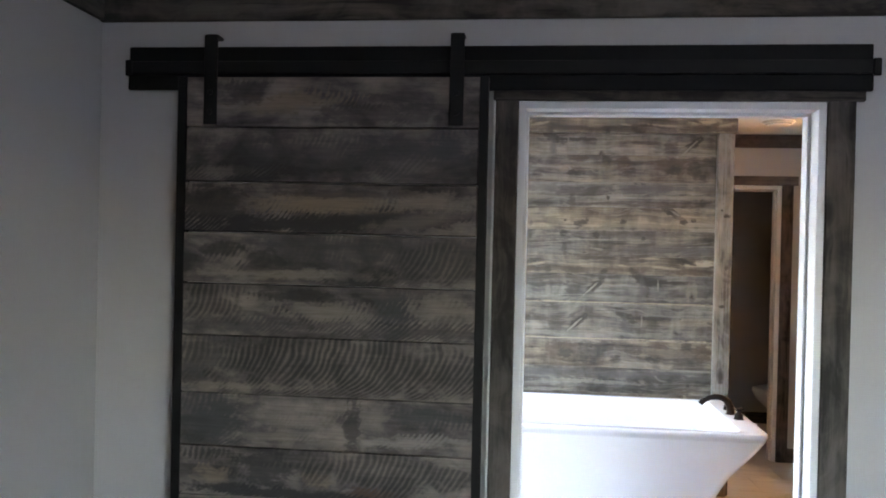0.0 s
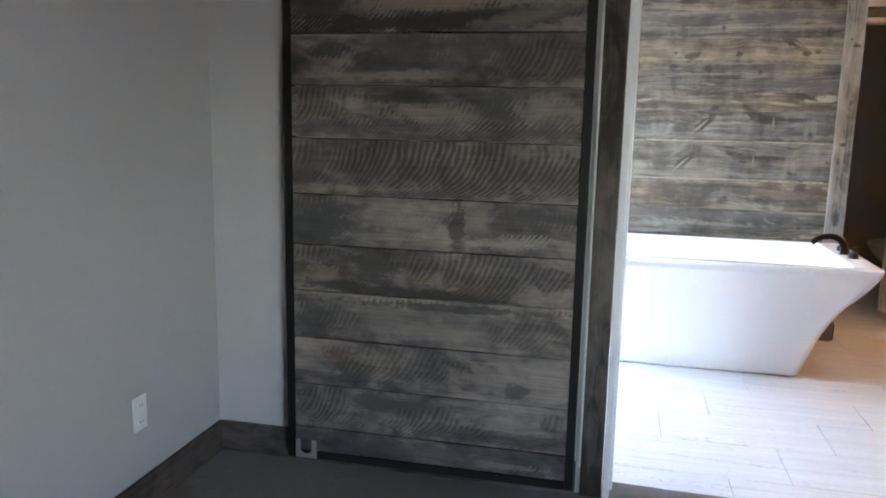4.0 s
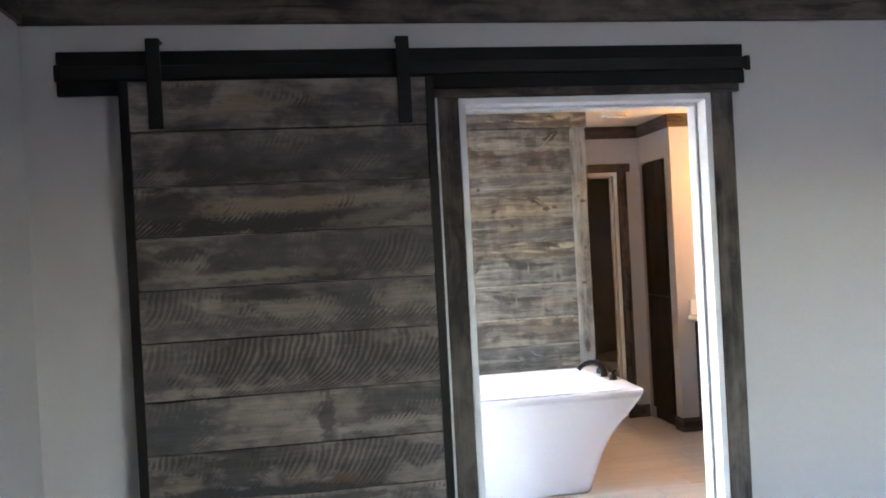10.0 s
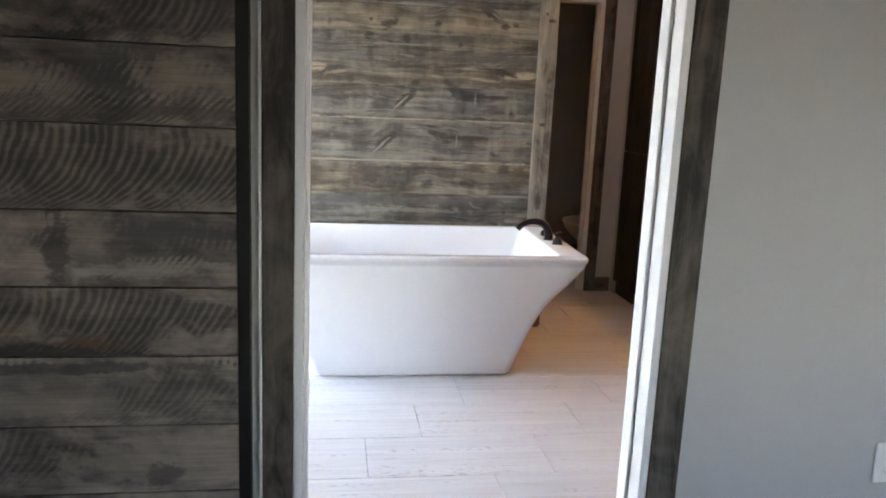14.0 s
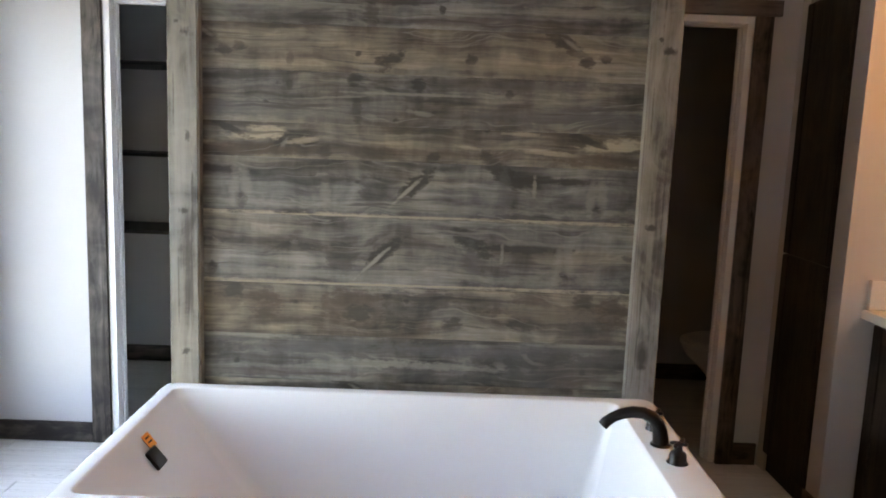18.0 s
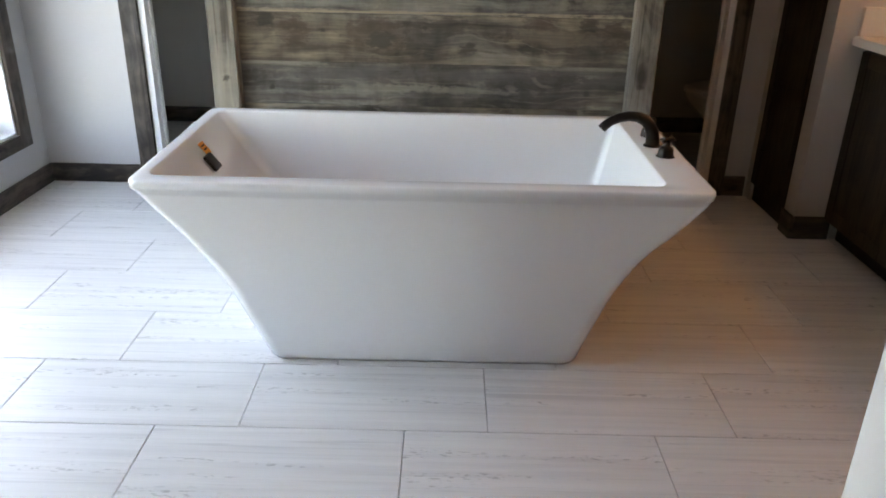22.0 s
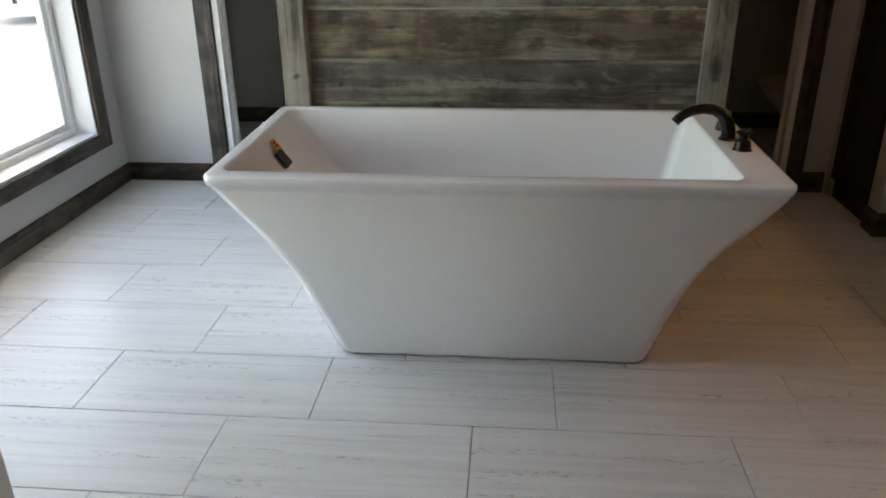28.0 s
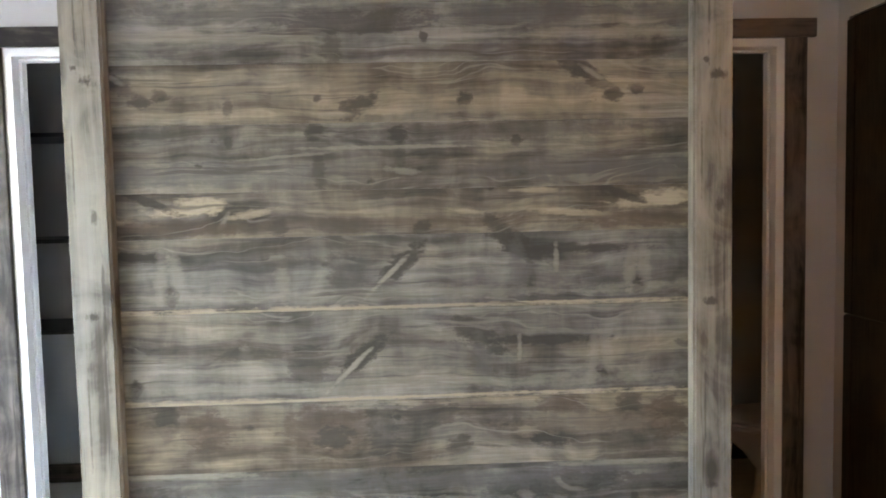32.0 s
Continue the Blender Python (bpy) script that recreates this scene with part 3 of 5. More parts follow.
CHROME = plain("chrome", (0.75, 0.75, 0.76), 0.12, 1.0, wear=0.03)
BRONZE = plain("oil_rubbed_bronze", (0.016, 0.013, 0.012), 0.3, 0.6, wear=0.3)
ACRYLIC = plain("white_acrylic", (0.80, 0.80, 0.80), 0.14, spec=0.5, wear=0.01, scale=3.0)
CERAMIC = plain("white_ceramic", (0.78, 0.78, 0.77), 0.12, wear=0.01)
ESPRESSO = weathered_wood("espresso_wood", 2, (0.010, 0.006, 0.0045), (0.022, 0.014, 0.010), (0.042, 0.026, 0.018), 0.1)
QUARTZ = plain("speckled_quartz", (0.62, 0.60, 0.58), 0.25, wear=0.18, scale=220.0)
SHELF = plain("dark_shelf_laminate", (0.035, 0.033, 0.034), 0.5, wear=0.2)
ORANGE = plain("orange_sticker", (0.85, 0.30, 0.04), 0.5, wear=0.05)
PLASTIC = plain("white_plastic", (0.80, 0.80, 0.79), 0.35, wear=0.03)
VENT = plain("grey_vent_slot", (0.30, 0.30, 0.30), 0.7)
SLOT = plain("dark_slot", (0.10, 0.10, 0.10), 0.7)
VINYL = plain("white_vinyl_frame", (0.82, 0.83, 0.84), 0.35, wear=0.02)
CONCRETE = plain("pale_gravel_lot", (0.13, 0.127, 0.12), 0.9, wear=0.25, scale=3.0, bump=0.4)
CAR_WHITE = plain("white_car_paint", (0.55, 0.55, 0.55), 0.2, wear=0.01)
RUBBER = plain("tyre_rubber", (0.02, 0.02, 0.02), 0.8)
DARK_GLASS = plain("dark_car_glass", (0.02, 0.025, 0.03), 0.08)
SIDING = plain("grey_siding", (0.42, 0.43, 0.44), 0.7)
ROOFING = plain("dark_shingle", (0.08, 0.08, 0.085), 0.9, wear=0.3)
GRASS = plain("lawn_grass", (0.09, 0.13, 0.05), 0.9, wear=0.35, scale=8.0, bump=0.5)
PALE_LENS = plain("grey_lamp_lens", (0.45, 0.42, 0.42), 0.2)

glass_k = Mat("window_glass", 0.0)
glass_k.b.inputs["Transmission Weight"].default_value = 1.0
glass_k.b.inputs["IOR"].default_value = 1.1
glass_k.color((0.84, 0.86, 0.86))
GLASS = glass_k.m

bulb_k = Mat("warm_bulb", 0.4)
bulb_k.color((0.9, 0.8, 0.65))
bulb_k.b.inputs["Emission Color"].default_value = (1.0, 0.50, 0.17, 1)
bulb_k.b.inputs["Emission Strength"].default_value = BULB
BULB_MAT = bulb_k.m


# ---------------------------------------------------------------- mesh helpers
def wloc(ob):
    v = Vector((0, 0, 0))
    while ob is not None:
        v += ob.location
        ob = ob.parent
    return v


def finish(name, bm, material, parent=None, at=(0, 0, 0), smooth=False):
    """Links a bmesh, whose coordinates are relative to at, as one object."""
    me = bpy.data.meshes.new(name)
    bm.to_mesh(me)
    bm.free()
    me.materials.append(material)
    if smooth:
        for p in me.polygons:
            p.use_smooth = True
    ob = new(name, me)
    ob.location = Vector(at) - wloc(parent)
    ob.parent = parent
    return ob


def part(name, bm, material, parent, label="", at=(0, 0, 0), smooth=False):
    return tagged(finish(name, bm, material, parent, at, smooth), label)


def thing(name, at, label, category, group="", kind=""):
    return_ob = new(name)
    return_ob.location = at
    return_ob.empty_display_size = 0.1
    return tagged(return_ob, label, category, group, kind)


def box_bm(sx, sy, sz, bevel=0.002, segments=1):
    bm = bmesh.new()
    bmesh.ops.create_cube(bm, size=1)
    for v in bm.verts:
        v.co = (v.co.x * sx, v.co.y * sy, v.co.z * sz)
    if bevel:
        bmesh.ops.bevel(bm, geom=bm.edges[:], offset=min(bevel, min(sx, sy, sz) * 0.4), segments=segments, affect='EDGES')
    return bm


def box(name, x0, x1, y0, y1, z0, z1, material, parent=None, bevel=0.002, label="", segments=1):
    at = ((x0 + x1) / 2, (y0 + y1) / 2, (z0 + z1) / 2)
    return part(name, box_bm(x1 - x0, y1 - y0, z1 - z0, bevel, segments), material, parent, label, at)


def add_box(bm, x0, x1, y0, y1, z0, z1):
    vs = [bm.verts.new((x, y, z)) for x in (x0, x1) for y in (y0, y1) for z in (z0, z1)]
    for f in ((0, 1, 3, 2), (4, 6, 7, 5), (0, 4, 5, 1), (2, 3, 7, 6), (0, 2, 6, 4), (1, 5, 7, 3)):
        bm.faces.new([vs[i] for i in f])


def structure(name, boxes, material, label, category):
    """A piece of the setting made of butting boxes, given in world places."""
    bm = bmesh.new()
    for b in boxes:
        add_box(bm, *b)
    ob = finish(name, bm, material)
    return tagged(ob, label, category, kind="structure")


def loft(rings, closed_start=True, closed_end=True):
    """Skin over rings of equally many points."""
    bm = bmesh.new()
    rows = [[bm.verts.new(p) for p in r] for r in rings]
    n = len(rows[0])
    for a, b in zip(rows, rows[1:]):
        for i in range(n):
            bm.faces.new((a[i], a[(i + 1) % n], b[(i + 1) % n], b[i]))
    if closed_start:
        bm.faces.new(rows[0][::-1])
    if closed_end:
        bm.faces.new(rows[-1])
    bmesh.ops.recalc_face_normals(bm, faces=bm.faces[:])
    return bm


def tube_bm(points, radii, sides=12):
    pts = [Vector(p) for p in points]
    rings = []
    for i, p in enumerate(pts):
        d = (pts[min(i + 1, len(pts) - 1)] - pts[max(i - 1, 0)]).normalized()
        u = d.cross(Vector((0, 1, 0.01))).normalized()
        w = d.cross(u)
        rings.append([p + (u * math.cos(a) + w * math.sin(a)) * radii[i] for a in (2 * math.pi * k / sides for k in range(sides))])
    return loft(rings)


def disc_stack(profile, sides=32, cx=0.0, cy=0.0, sx=1.0, sy=1.0):
    """A turned body from rows of radius and height."""
    return loft([[(cx + r * sx * math.cos(2 * math.pi * k / sides), cy + r * sy * math.sin(2 * math.pi * k / sides), z) for k in range(sides)] for r, z in profile])


def rounded_ring(xl, xr, yf, yb, r, z, n=6):
    pts = []
    for cx, cy, a0 in ((xr - r, yb - r, 0), (xl + r, yb - r, 90), (xl + r, yf + r, 180), (xr - r, yf + r, 270)):
        for k in range(n + 1):
            a = radians(a0 + 90 * k / n)
            pts.append((cx + r * math.cos(a), cy + r * math.sin(a), z))
    return pts


# ---------------------------------------------------------------- plan, in metres
WEST = -1.48            # outer side wall of both rooms
YW, YI = 0.02, 0.148    # faces of the wall with the barn door
YB = 3.31               # back wall of the bathroom
CEILING = 2.418
HEAD = 2.04             # top of the door openings
EAST = 2.11             # side wall with the linen cabinet
YV = 2.735               # wall at the end of the vanity
ALCOVE = 2.84
BED_E, BED_S = 3.3, -4.4
FAR_N = 4.6             # back of closet and toilet room
WIN = (0.95, 3.06, 0.305, 2.15)   # bathroom window: y, y, z, z
T = 0.10
TW = 0.16                # outer wall with the bathroom window

# ---------------------------------------------------------------- structure
tagged(finish("ground", (lambda b: (bmesh.ops.create_grid(b, x_segments=2, y_segments=2, size=400), b)[1])(bmesh.new()), CONCRETE, None, (0, 0, -0.72)),
       "pale gravel lot around the house", "ground", kind="structure")

structure("floor_slab", [(WEST - T, BED_E + T, BED_S - T, FAR_N + T, -0.30, -0.02)], GROUT, "floor deck under the rooms", "floor")

structure("wall_west_bedroom", [(WEST - T, WEST, BED_S - T, YW, -0.02, CEILING)], WALL, "light grey painted bedroom side wall", "wall")
w0, w1, z0, z1 = WIN
structure("wall_west_bathroom", [
    (WEST - TW, WEST, YW, w0, -0.02, CEILING), (WEST - TW, WEST, w1, FAR_N + T, -0.02, CEILING),
    (WEST - TW, WEST, w0, w1, -0.02, z0), (WEST - TW, WEST, w0, w1, z1, CEILING)], WALL, "light grey painted bathroom wall around the window", "wall")
structure("wall_barn_door", [
    (WEST, -0.004, YW, YI, -0.02, CEILING), (0.977, BED_E, YW, YI, -0.02, CEILING), (-0.004, 0.977, YW, YI, HEAD, CEILING)], WALL,
    "light grey painted wall with the bathroom doorway", "wall")
structure("wall_bathroom_back", [
    (WEST, -0.92, YB, YB + T, -0.02, CEILING), (-0.19, 1.20, YB, YB + T, -0.02, CEILING), (1.908, ALCOVE + T, YB, YB + T, -0.02, CEILING),
    (-0.92, -0.19, YB, YB + T, HEAD, CEILING), (1.20, 1.908, YB, YB + T, HEAD, CEILING)], WALL, "light grey painted back wall with two doorways", "wall")
structure("wall_linen", [
    (EAST, EAST + 0.06, 3.24, YB, -0.02, CEILING), (EAST, EAST + 0.06, YV, 2.84, -0.02, CEILING), (EAST, EAST + 0.06, 2.84, 3.24, 2.10, CEILING)],
    WALL, "light grey painted wall round the linen cabinet", "wall")
structure("wall_vanity_end", [(EAST + 0.06, ALCOVE, YV, YV + T, -0.02, CEILING)], WALL, "light grey painted wall at the end of the vanity", "wall")
structure("wall_alcove", [(ALCOVE, ALCOVE + T, YI, YB, -0.02, CEILING)], WALL, "light grey painted wall behind the vanity", "wall")
structure("wall_closet_side", [(0.35, 0.35 + T, YB + T, FAR_N, -0.02, CEILING)], WALL, "painted wall between closet and toilet room", "wall")
structure("wall_far", [(WEST, ALCOVE + T, FAR_N, FAR_N + T, -0.02, CEILING)], WALL, "painted back wall of closet and toilet room", "wall")
structure("wall_toilet_side", [(ALCOVE, ALCOVE + T, YB + T, FAR_N, -0.02, CEILING)], WALL, "painted side wall of the toilet room", "wall")
structure("wall_bedroom_east", [(BED_E, BED_E + T, BED_S - T, YI, -0.02, CEILING)], WALL, "light grey painted bedroom wall", "wall")
BW = ((1.3, 2.5, 0.7, 2.0),)
structure("wall_bedroom_south", [
    (WEST, 1.3, BED_S - T, BED_S, -0.02, CEILING), (2.5, BED_E, BED_S - T, BED_S, -0.02, CEILING),
    (1.3, 2.5, BED_S - T, BED_S, -0.02, 0.7), (1.3, 2.5, BED_S - T, BED_S, 2.0, CEILING)], WALL, "light grey painted bedroom wall with a window", "wall")
structure("ceiling_bedroom", [(WEST - T, BED_E + T, BED_S - T, YW + 0.06, CEILING, CEILING + 0.12)], CEIL, "white textured bedroom ceiling", "ceiling")
structure("ceiling_bathroom", [(WEST - T, BED_E + T, YW + 0.06, FAR_N + T, CEILING, CEILING + 0.12)], CEIL, "white textured bathroom ceiling", "ceiling")

# bedroom carpet, a slightly uneven sheet that runs into the doorway
bm = bmesh.new()
nx, ny = 150, 110
grid = [[bm.verts.new((WEST + (BED_E - WEST) * i / nx, -2.8 + 2.82 * j / ny,
                       0.004 + 0.0035 * noise.noise((i * 1.7, j * 1.9, 0)))) for i in range(nx + 1)] for j in range(ny + 1)]
for j in range(ny):
    for i in range(nx):
        bm.faces.new((grid[j][i], grid[j][i + 1], grid[j + 1][i + 1], grid[j + 1][i]))
add_box(bm, WEST, BED_E, BED_S, -2.8, -0.01, 0.003)
lip = []
for i in range(41):
    x = 0.002 + 0.969 * i / 40
    edge = 0.128 + 0.016 * abs(2 * i / 40 - 1) ** 2.5 + 0.004 * noise.noise((i * 0.6, 3, 0))
    lip.append([bm.verts.new((x, 0.02, 0.004)), bm.verts.new((x, edge - 0.02, 0.006)), bm.verts.new((x, edge - 0.004, 0.005)), bm.verts.new((x, edge, -0.004))])
for a, b in zip(lip, lip[1:]):
    for k in range(3):
        bm.faces.new((a[k], b[k], b[k + 1], a[k + 1]))
carpet = tagged(finish("floor_carpet", bm, CARPET), "dark brown-grey cut pile carpet in the bedroom", "carpet", kind="structure")

# ---------------------------------------------------------------- trim
def strip(name, x0, x1, y0, y1, z0, z1, label, category="trim"):
    """One length of stained wooden trim, with the grain along its longest side."""
    s = (x1 - x0, y1 - y0, z1 - z0)
    m = (TRIM_X, TRIM_Y, TRIM_Z)[s.index(max(s))]
    return tagged(box(name, x0, x1, y0, y1, z0, z1, m, None, 0.0025), label, category, kind="structure")


CR = "dark brown stained wooden crown trim under the ceiling"
BB = "dark brown stained wooden baseboard"
strip("trim_crown_bedroom_north", WEST, BED_E, 0.001, YW - 0.001, 2.314, CEILING - 0.002, CR)
strip("trim_crown_bedroom_west", WEST + 0.001, WEST + 0.02, BED_S, -0.001, 2.317, CEILING - 0.002, CR)
strip("trim_crown_bath_north", WEST + 0.02, EAST - 0.02, YB - 0.02, YB - 0.001, 2.317, CEILING - 0.002, CR)
strip("trim_crown_bath_west", WEST + 0.001, WEST + 0.02, YI, YB - 0.001, 2.317, CEILING - 0.002, CR)
strip("trim_crown_linen", EAST - 0.02, EAST - 0.001, YV - 0.001, YB - 0.001, 2.317, CEILING - 0.002, CR)
strip("trim_crown_vanity", EAST - 0.02, ALCOVE, YV - 0.021, YV - 0.001, 2.317, CEILING - 0.002, CR)
strip("baseboard_bedroom_east", 1.066, BED_E, 0.004, YW - 0.001, 0.002, 0.09, BB, "baseboard")
strip("baseboard_bedroom_north", WEST + 0.016, -0.097, 0.004, YW - 0.001, 0.002, 0.125, BB, "baseboard")
strip("baseboard_bedroom_west", WEST + 0.001, WEST + 0.016, BED_S, YW - 0.001, 0.002, 0.125, BB, "baseboard")
strip("baseboard_bath_north", WEST + 0.016, -1.008, YB - 0.016, YB - 0.001, 0.001, 0.095, BB, "baseboard")
strip("baseboard_bath_west", WEST + 0.001, WEST + 0.016, YI, YB - 0.001, 0.001, 0.095, BB, "baseboard")
strip("baseboard_back_east", 1.987, EAST - 0.016, YB - 0.016, YB - 0.001, 0.001, 0.105, BB, "baseboard")
strip("baseboard_linen", EAST - 0.016, EAST - 0.001, YV - 0.015, 2.838, 0.001, 0.105, BB, "baseboard")
strip("baseboard_vanity", EAST - 0.001, 2.27, YV - 0.016, YV - 0.001, 0.001, 0.105, BB, "baseboard")
strip("baseboard_toilet_room", 0.46, ALCOVE, FAR_N - 0.016, FAR_N - 0.001, 0.001, 0.10, BB, "baseboard")
strip("baseboard_closet", WEST, 0.34, FAR_N - 0.016, FAR_N - 0.001, 0.001, 0.10, BB, "baseboard")

# barn doorway: stained casing and white jamb
CS = "dark grey-brown stained wooden casing of the bathroom doorway"
strip("trim_casing_left", -0.0795, -0.004, 0.0, YW - 0.001, 0.003, HEAD, CS)
strip("trim_casing_right", 0.977, 1.064, 0.0, YW - 0.001, 0.003, HEAD, CS)
strip("trim_casing_head", -0.0875, 1.092, -0.002, YW - 0.001, HEAD + 0.001, 2.118, CS)
tagged(box("trim_casing_edge", -0.0875, -0.0805, -0.003, YW - 0.001, 0.11, HEAD, WHITE_TRIM, None, 0.001), "thin white painted strip beside the casing", "trim", kind="structure")


def jamb(name, x0, x1, y0, y1, top, label, t=0.02):
    """White painted lining of a doorway with a stop bead."""
    j = thing(name, ((x0 + x1) / 2, y0, 0), label, "door frame", kind="structure")
    box("side", x0, x0 + t, y0, y1, 0.004, top - t, WHITE_TRIM, j, 0.0015)
    box("side", x1 - t, x1, y0, y1, 0.004, top - t, WHITE_TRIM, j, 0.0015)
    box("head", x0, x1, y0, y1, top - t, top, WHITE_TRIM, j, 0.0015)
    s0, s1 = y0 + (y1 - y0) * 0.45, y0 + (y1 - y0) * 0.75
    box("stop", x0 + t, x0 + t + 0.011, s0, s1, 0.004, top - t - 0.011, WHITE_TRIM, j, 0.002)
    box("stop", x1 - t - 0.011, x1 - t, s0, s1, 0.004, top - t - 0.011, WHITE_TRIM, j, 0.002)
    box("stop", x0 + t, x1 - t, s0, s1, top - t - 0.011, top - t, WHITE_TRIM, j, 0.002)
    return j


jamb("door_frame_bathroom", -0.002, 0.975, 0.002, YI + 0.002, HEAD - 0.002, "white painted jamb of the open bathroom doorway", 0.024)
jamb("door_frame_closet", -0.918, -0.192, YB - 0.004, YB + T + 0.004, HEAD - 0.001, "white painted jamb of the closet doorway", 0.03)
jamb("door_frame_toilet", 1.202, 1.906, YB - 0.004, YB + T + 0.004, HEAD - 0.001, "white painted jamb of the toilet room doorway", 0.03)
CB = "brown-grey stained wooden casing of a bathroom doorway"
strip("trim_closet_left", -1.006, -0.92, YB - 0.02, YB - 0.001, 0.001, HEAD, CB)
strip("trim_closet_right", -0.19, -0.11, YB - 0.02, YB - 0.001, 0.001, HEAD, CB)
strip("trim_closet_head", -1.036, -0.085, YB - 0.024, YB - 0.001, HEAD + 0.001, 2.108, CB)
strip("trim_toilet_left", 1.12, 1.20, YB - 0.02, YB - 0.001, 0.001, HEAD, CB)
strip("trim_toilet_right", 1.908, 1.985, YB - 0.02, YB - 0.001, 0.001, HEAD, CB)
strip("trim_toilet_head", 1.095, 2.018, YB - 0.024, YB - 0.001, HEAD + 0.001, 2.108, CB)

# ---------------------------------------------------------------- bathroom window
win = thing("window_1", (WEST, (w0 + w1) / 2, z0), "white vinyl window with dark stained wooden casing", "window", kind="structure")
for nm, a in (("casing", (w1 + 0.002, w1 + 0.098, z0 - 0.07, z1 + 0.07)), ("casing", (w0 - 0.098, w0 - 0.002, z0 - 0.07, z1 + 0.07))):
    box(nm, WEST + 0.001, WEST + 0.02, *a, TRIM_Z, win, 0.0025, "dark stained wooden casing")
for a in ((w0 - 0.001, w1 + 0.001, z0 - 0.07, z0 - 0.001), (w0 - 0.001, w1 + 0.001, z1 + 0.001, z1 + 0.07)):
    box("casing", WEST + 0.001, WEST + 0.02, *a, TRIM_Y, win, 0.0025, "dark stained wooden casing")
for a in ((w0, w0 + 0.012, z0, z1), (w1 - 0.012, w1, z0, z1), (w0 + 0.012, w1 - 0.012, z0, z0 + 0.012), (w0 + 0.012, w1 - 0.012, z1 - 0.012, z1)):
    box("window_lining", WEST - 0.145, WEST + 0.004, *a, WHITE_TRIM, win, 0.001)
for d, o, i in ((-0.128, 0.012, 0.045), (-0.145, 0.045, 0.072)):
    x0, x1 = WEST + d, WEST + d + 0.035
    for a in ((w0 + o, w0 + i, z0 + o, z1 - o), (w1 - i, w1 - o, z0 + o, z1 - o), (w0 + i, w1 - i, z0 + o, z0 + i), (w0 + i, w1 - i, z1 - i, z1 - o)):
        box("window_frame", x0, x1, *a, VINYL, win, 0.003)
pane = box("pane", WEST - 0.130, WEST - 0.126, w0 + 0.071, w1 - 0.071, z0 + 0.071, z1 - 0.071, GLASS, win, 0)
pane.visible_shadow = False

for k, (a, b, c, d) in enumerate(BW):
    w = thing("window_%d" % (k + 2), ((a + b) / 2, BED_S, c), "white vinyl bedroom window", "window", kind="structure")
    for q in ((a, a + 0.05, c, d), (b - 0.05, b, c, d), (a + 0.05, b - 0.05, c, c + 0.05), (a + 0.05, b - 0.05, d - 0.05, d)):
        box("window_frame", q[0], q[1], BED_S - 0.07, BED_S - 0.02, q[2], q[3], VINYL, w, 0.003)

# ---------------------------------------------------------------- barn door
YD = -0.068
barn = thing("barn_door", (-0.62, YD + 0.02, 0.05), "dark stained plank barn door with black steel edging, slid open", "door")
seams = (2.105, 1.936, 1.751, 1.581, 1.409, 1.233, 1.038, 0.859, 0.691, 0.517, 0.342, 0.175, 0.082)
for top, low, m in zip(seams, seams[1:], BARN):
    lift = random.uniform(-0.0015, 0.0015)
    box("board", -1.122, -0.130, YD + lift, YD + 0.034, low + 0.0018, top - 0.0018, m, barn, 0.0035 if top in (1.751, 1.936) else 0.0015)
for a in ((-1.152, -1.1225, 0.052, 2.105), (-0.1295, -0.1005, 0.052, 2.105)):
    box("edging", a[0], a[1], YD - 0.004, YD + 0.038, a[2], a[3], STEEL_BLACK, barn, 0.0015, "black steel edge channel")
box("edging", -1.122, -0.130, YD - 0.004, YD + 0.038, 0.052, 0.0815, STEEL_BLACK, barn, 0.0015, "black steel edge channel")
for hx in (-1.036, -0.205):
    h = part("hanger", box_bm(0.046, 0.006, 0.30, 0.0015), STEEL_BLACK, barn, "black steel strap hanger", (hx, YD - 0.0075, 2.093))
    part("hook", box_bm(0.046, 0.055, 0.012, 0.004, 2), STEEL_BLACK, h, "", (hx, YD + 0.020, 2.240))
    for bz in (1.985, 2.05):
        part("bolt", disc_stack([(0.0, -0.004), (0.009, -0.004), (0.009, 0.002), (0.006, 0.004), (0.0, 0.004)], 12), STEEL_BLACK, h, "", (hx, YD - 0.012, bz)).rotation_euler = (radians(90), 0, 0)

# pale steel finger pull with a U-shaped notch at the door's lower corner
bm = bmesh.new()
pts = [(0.041, 0.036), (0.022, 0.036)]
pts += [(0.022 * math.cos(radians(a)), 0.002 + 0.022 * math.sin(radians(a))) for a in range(0, -181, -20)]
pts += [(-0.022, 0.036), (-0.041, 0.036), (-0.041, -0.034), (0.041, -0.034)]
front = [bm.verts.new((x, -0.002, z)) for x, z in pts]
back = [bm.verts.new((x, 0.002, z)) for x, z in pts]
bm.faces.new(front)
bm.faces.new(back[::-1])
for i in range(len(pts)):
    j = (i + 1) % len(pts)
    bm.faces.new((front[i], back[i], back[j], front[j]))
bmesh.ops.recalc_face_normals(bm, faces=bm.faces[:])
part("guide_plate", bm, STEEL, barn, "pale steel guide plate with a round notch", (-1.078, YD - 0.0065, 0.09))

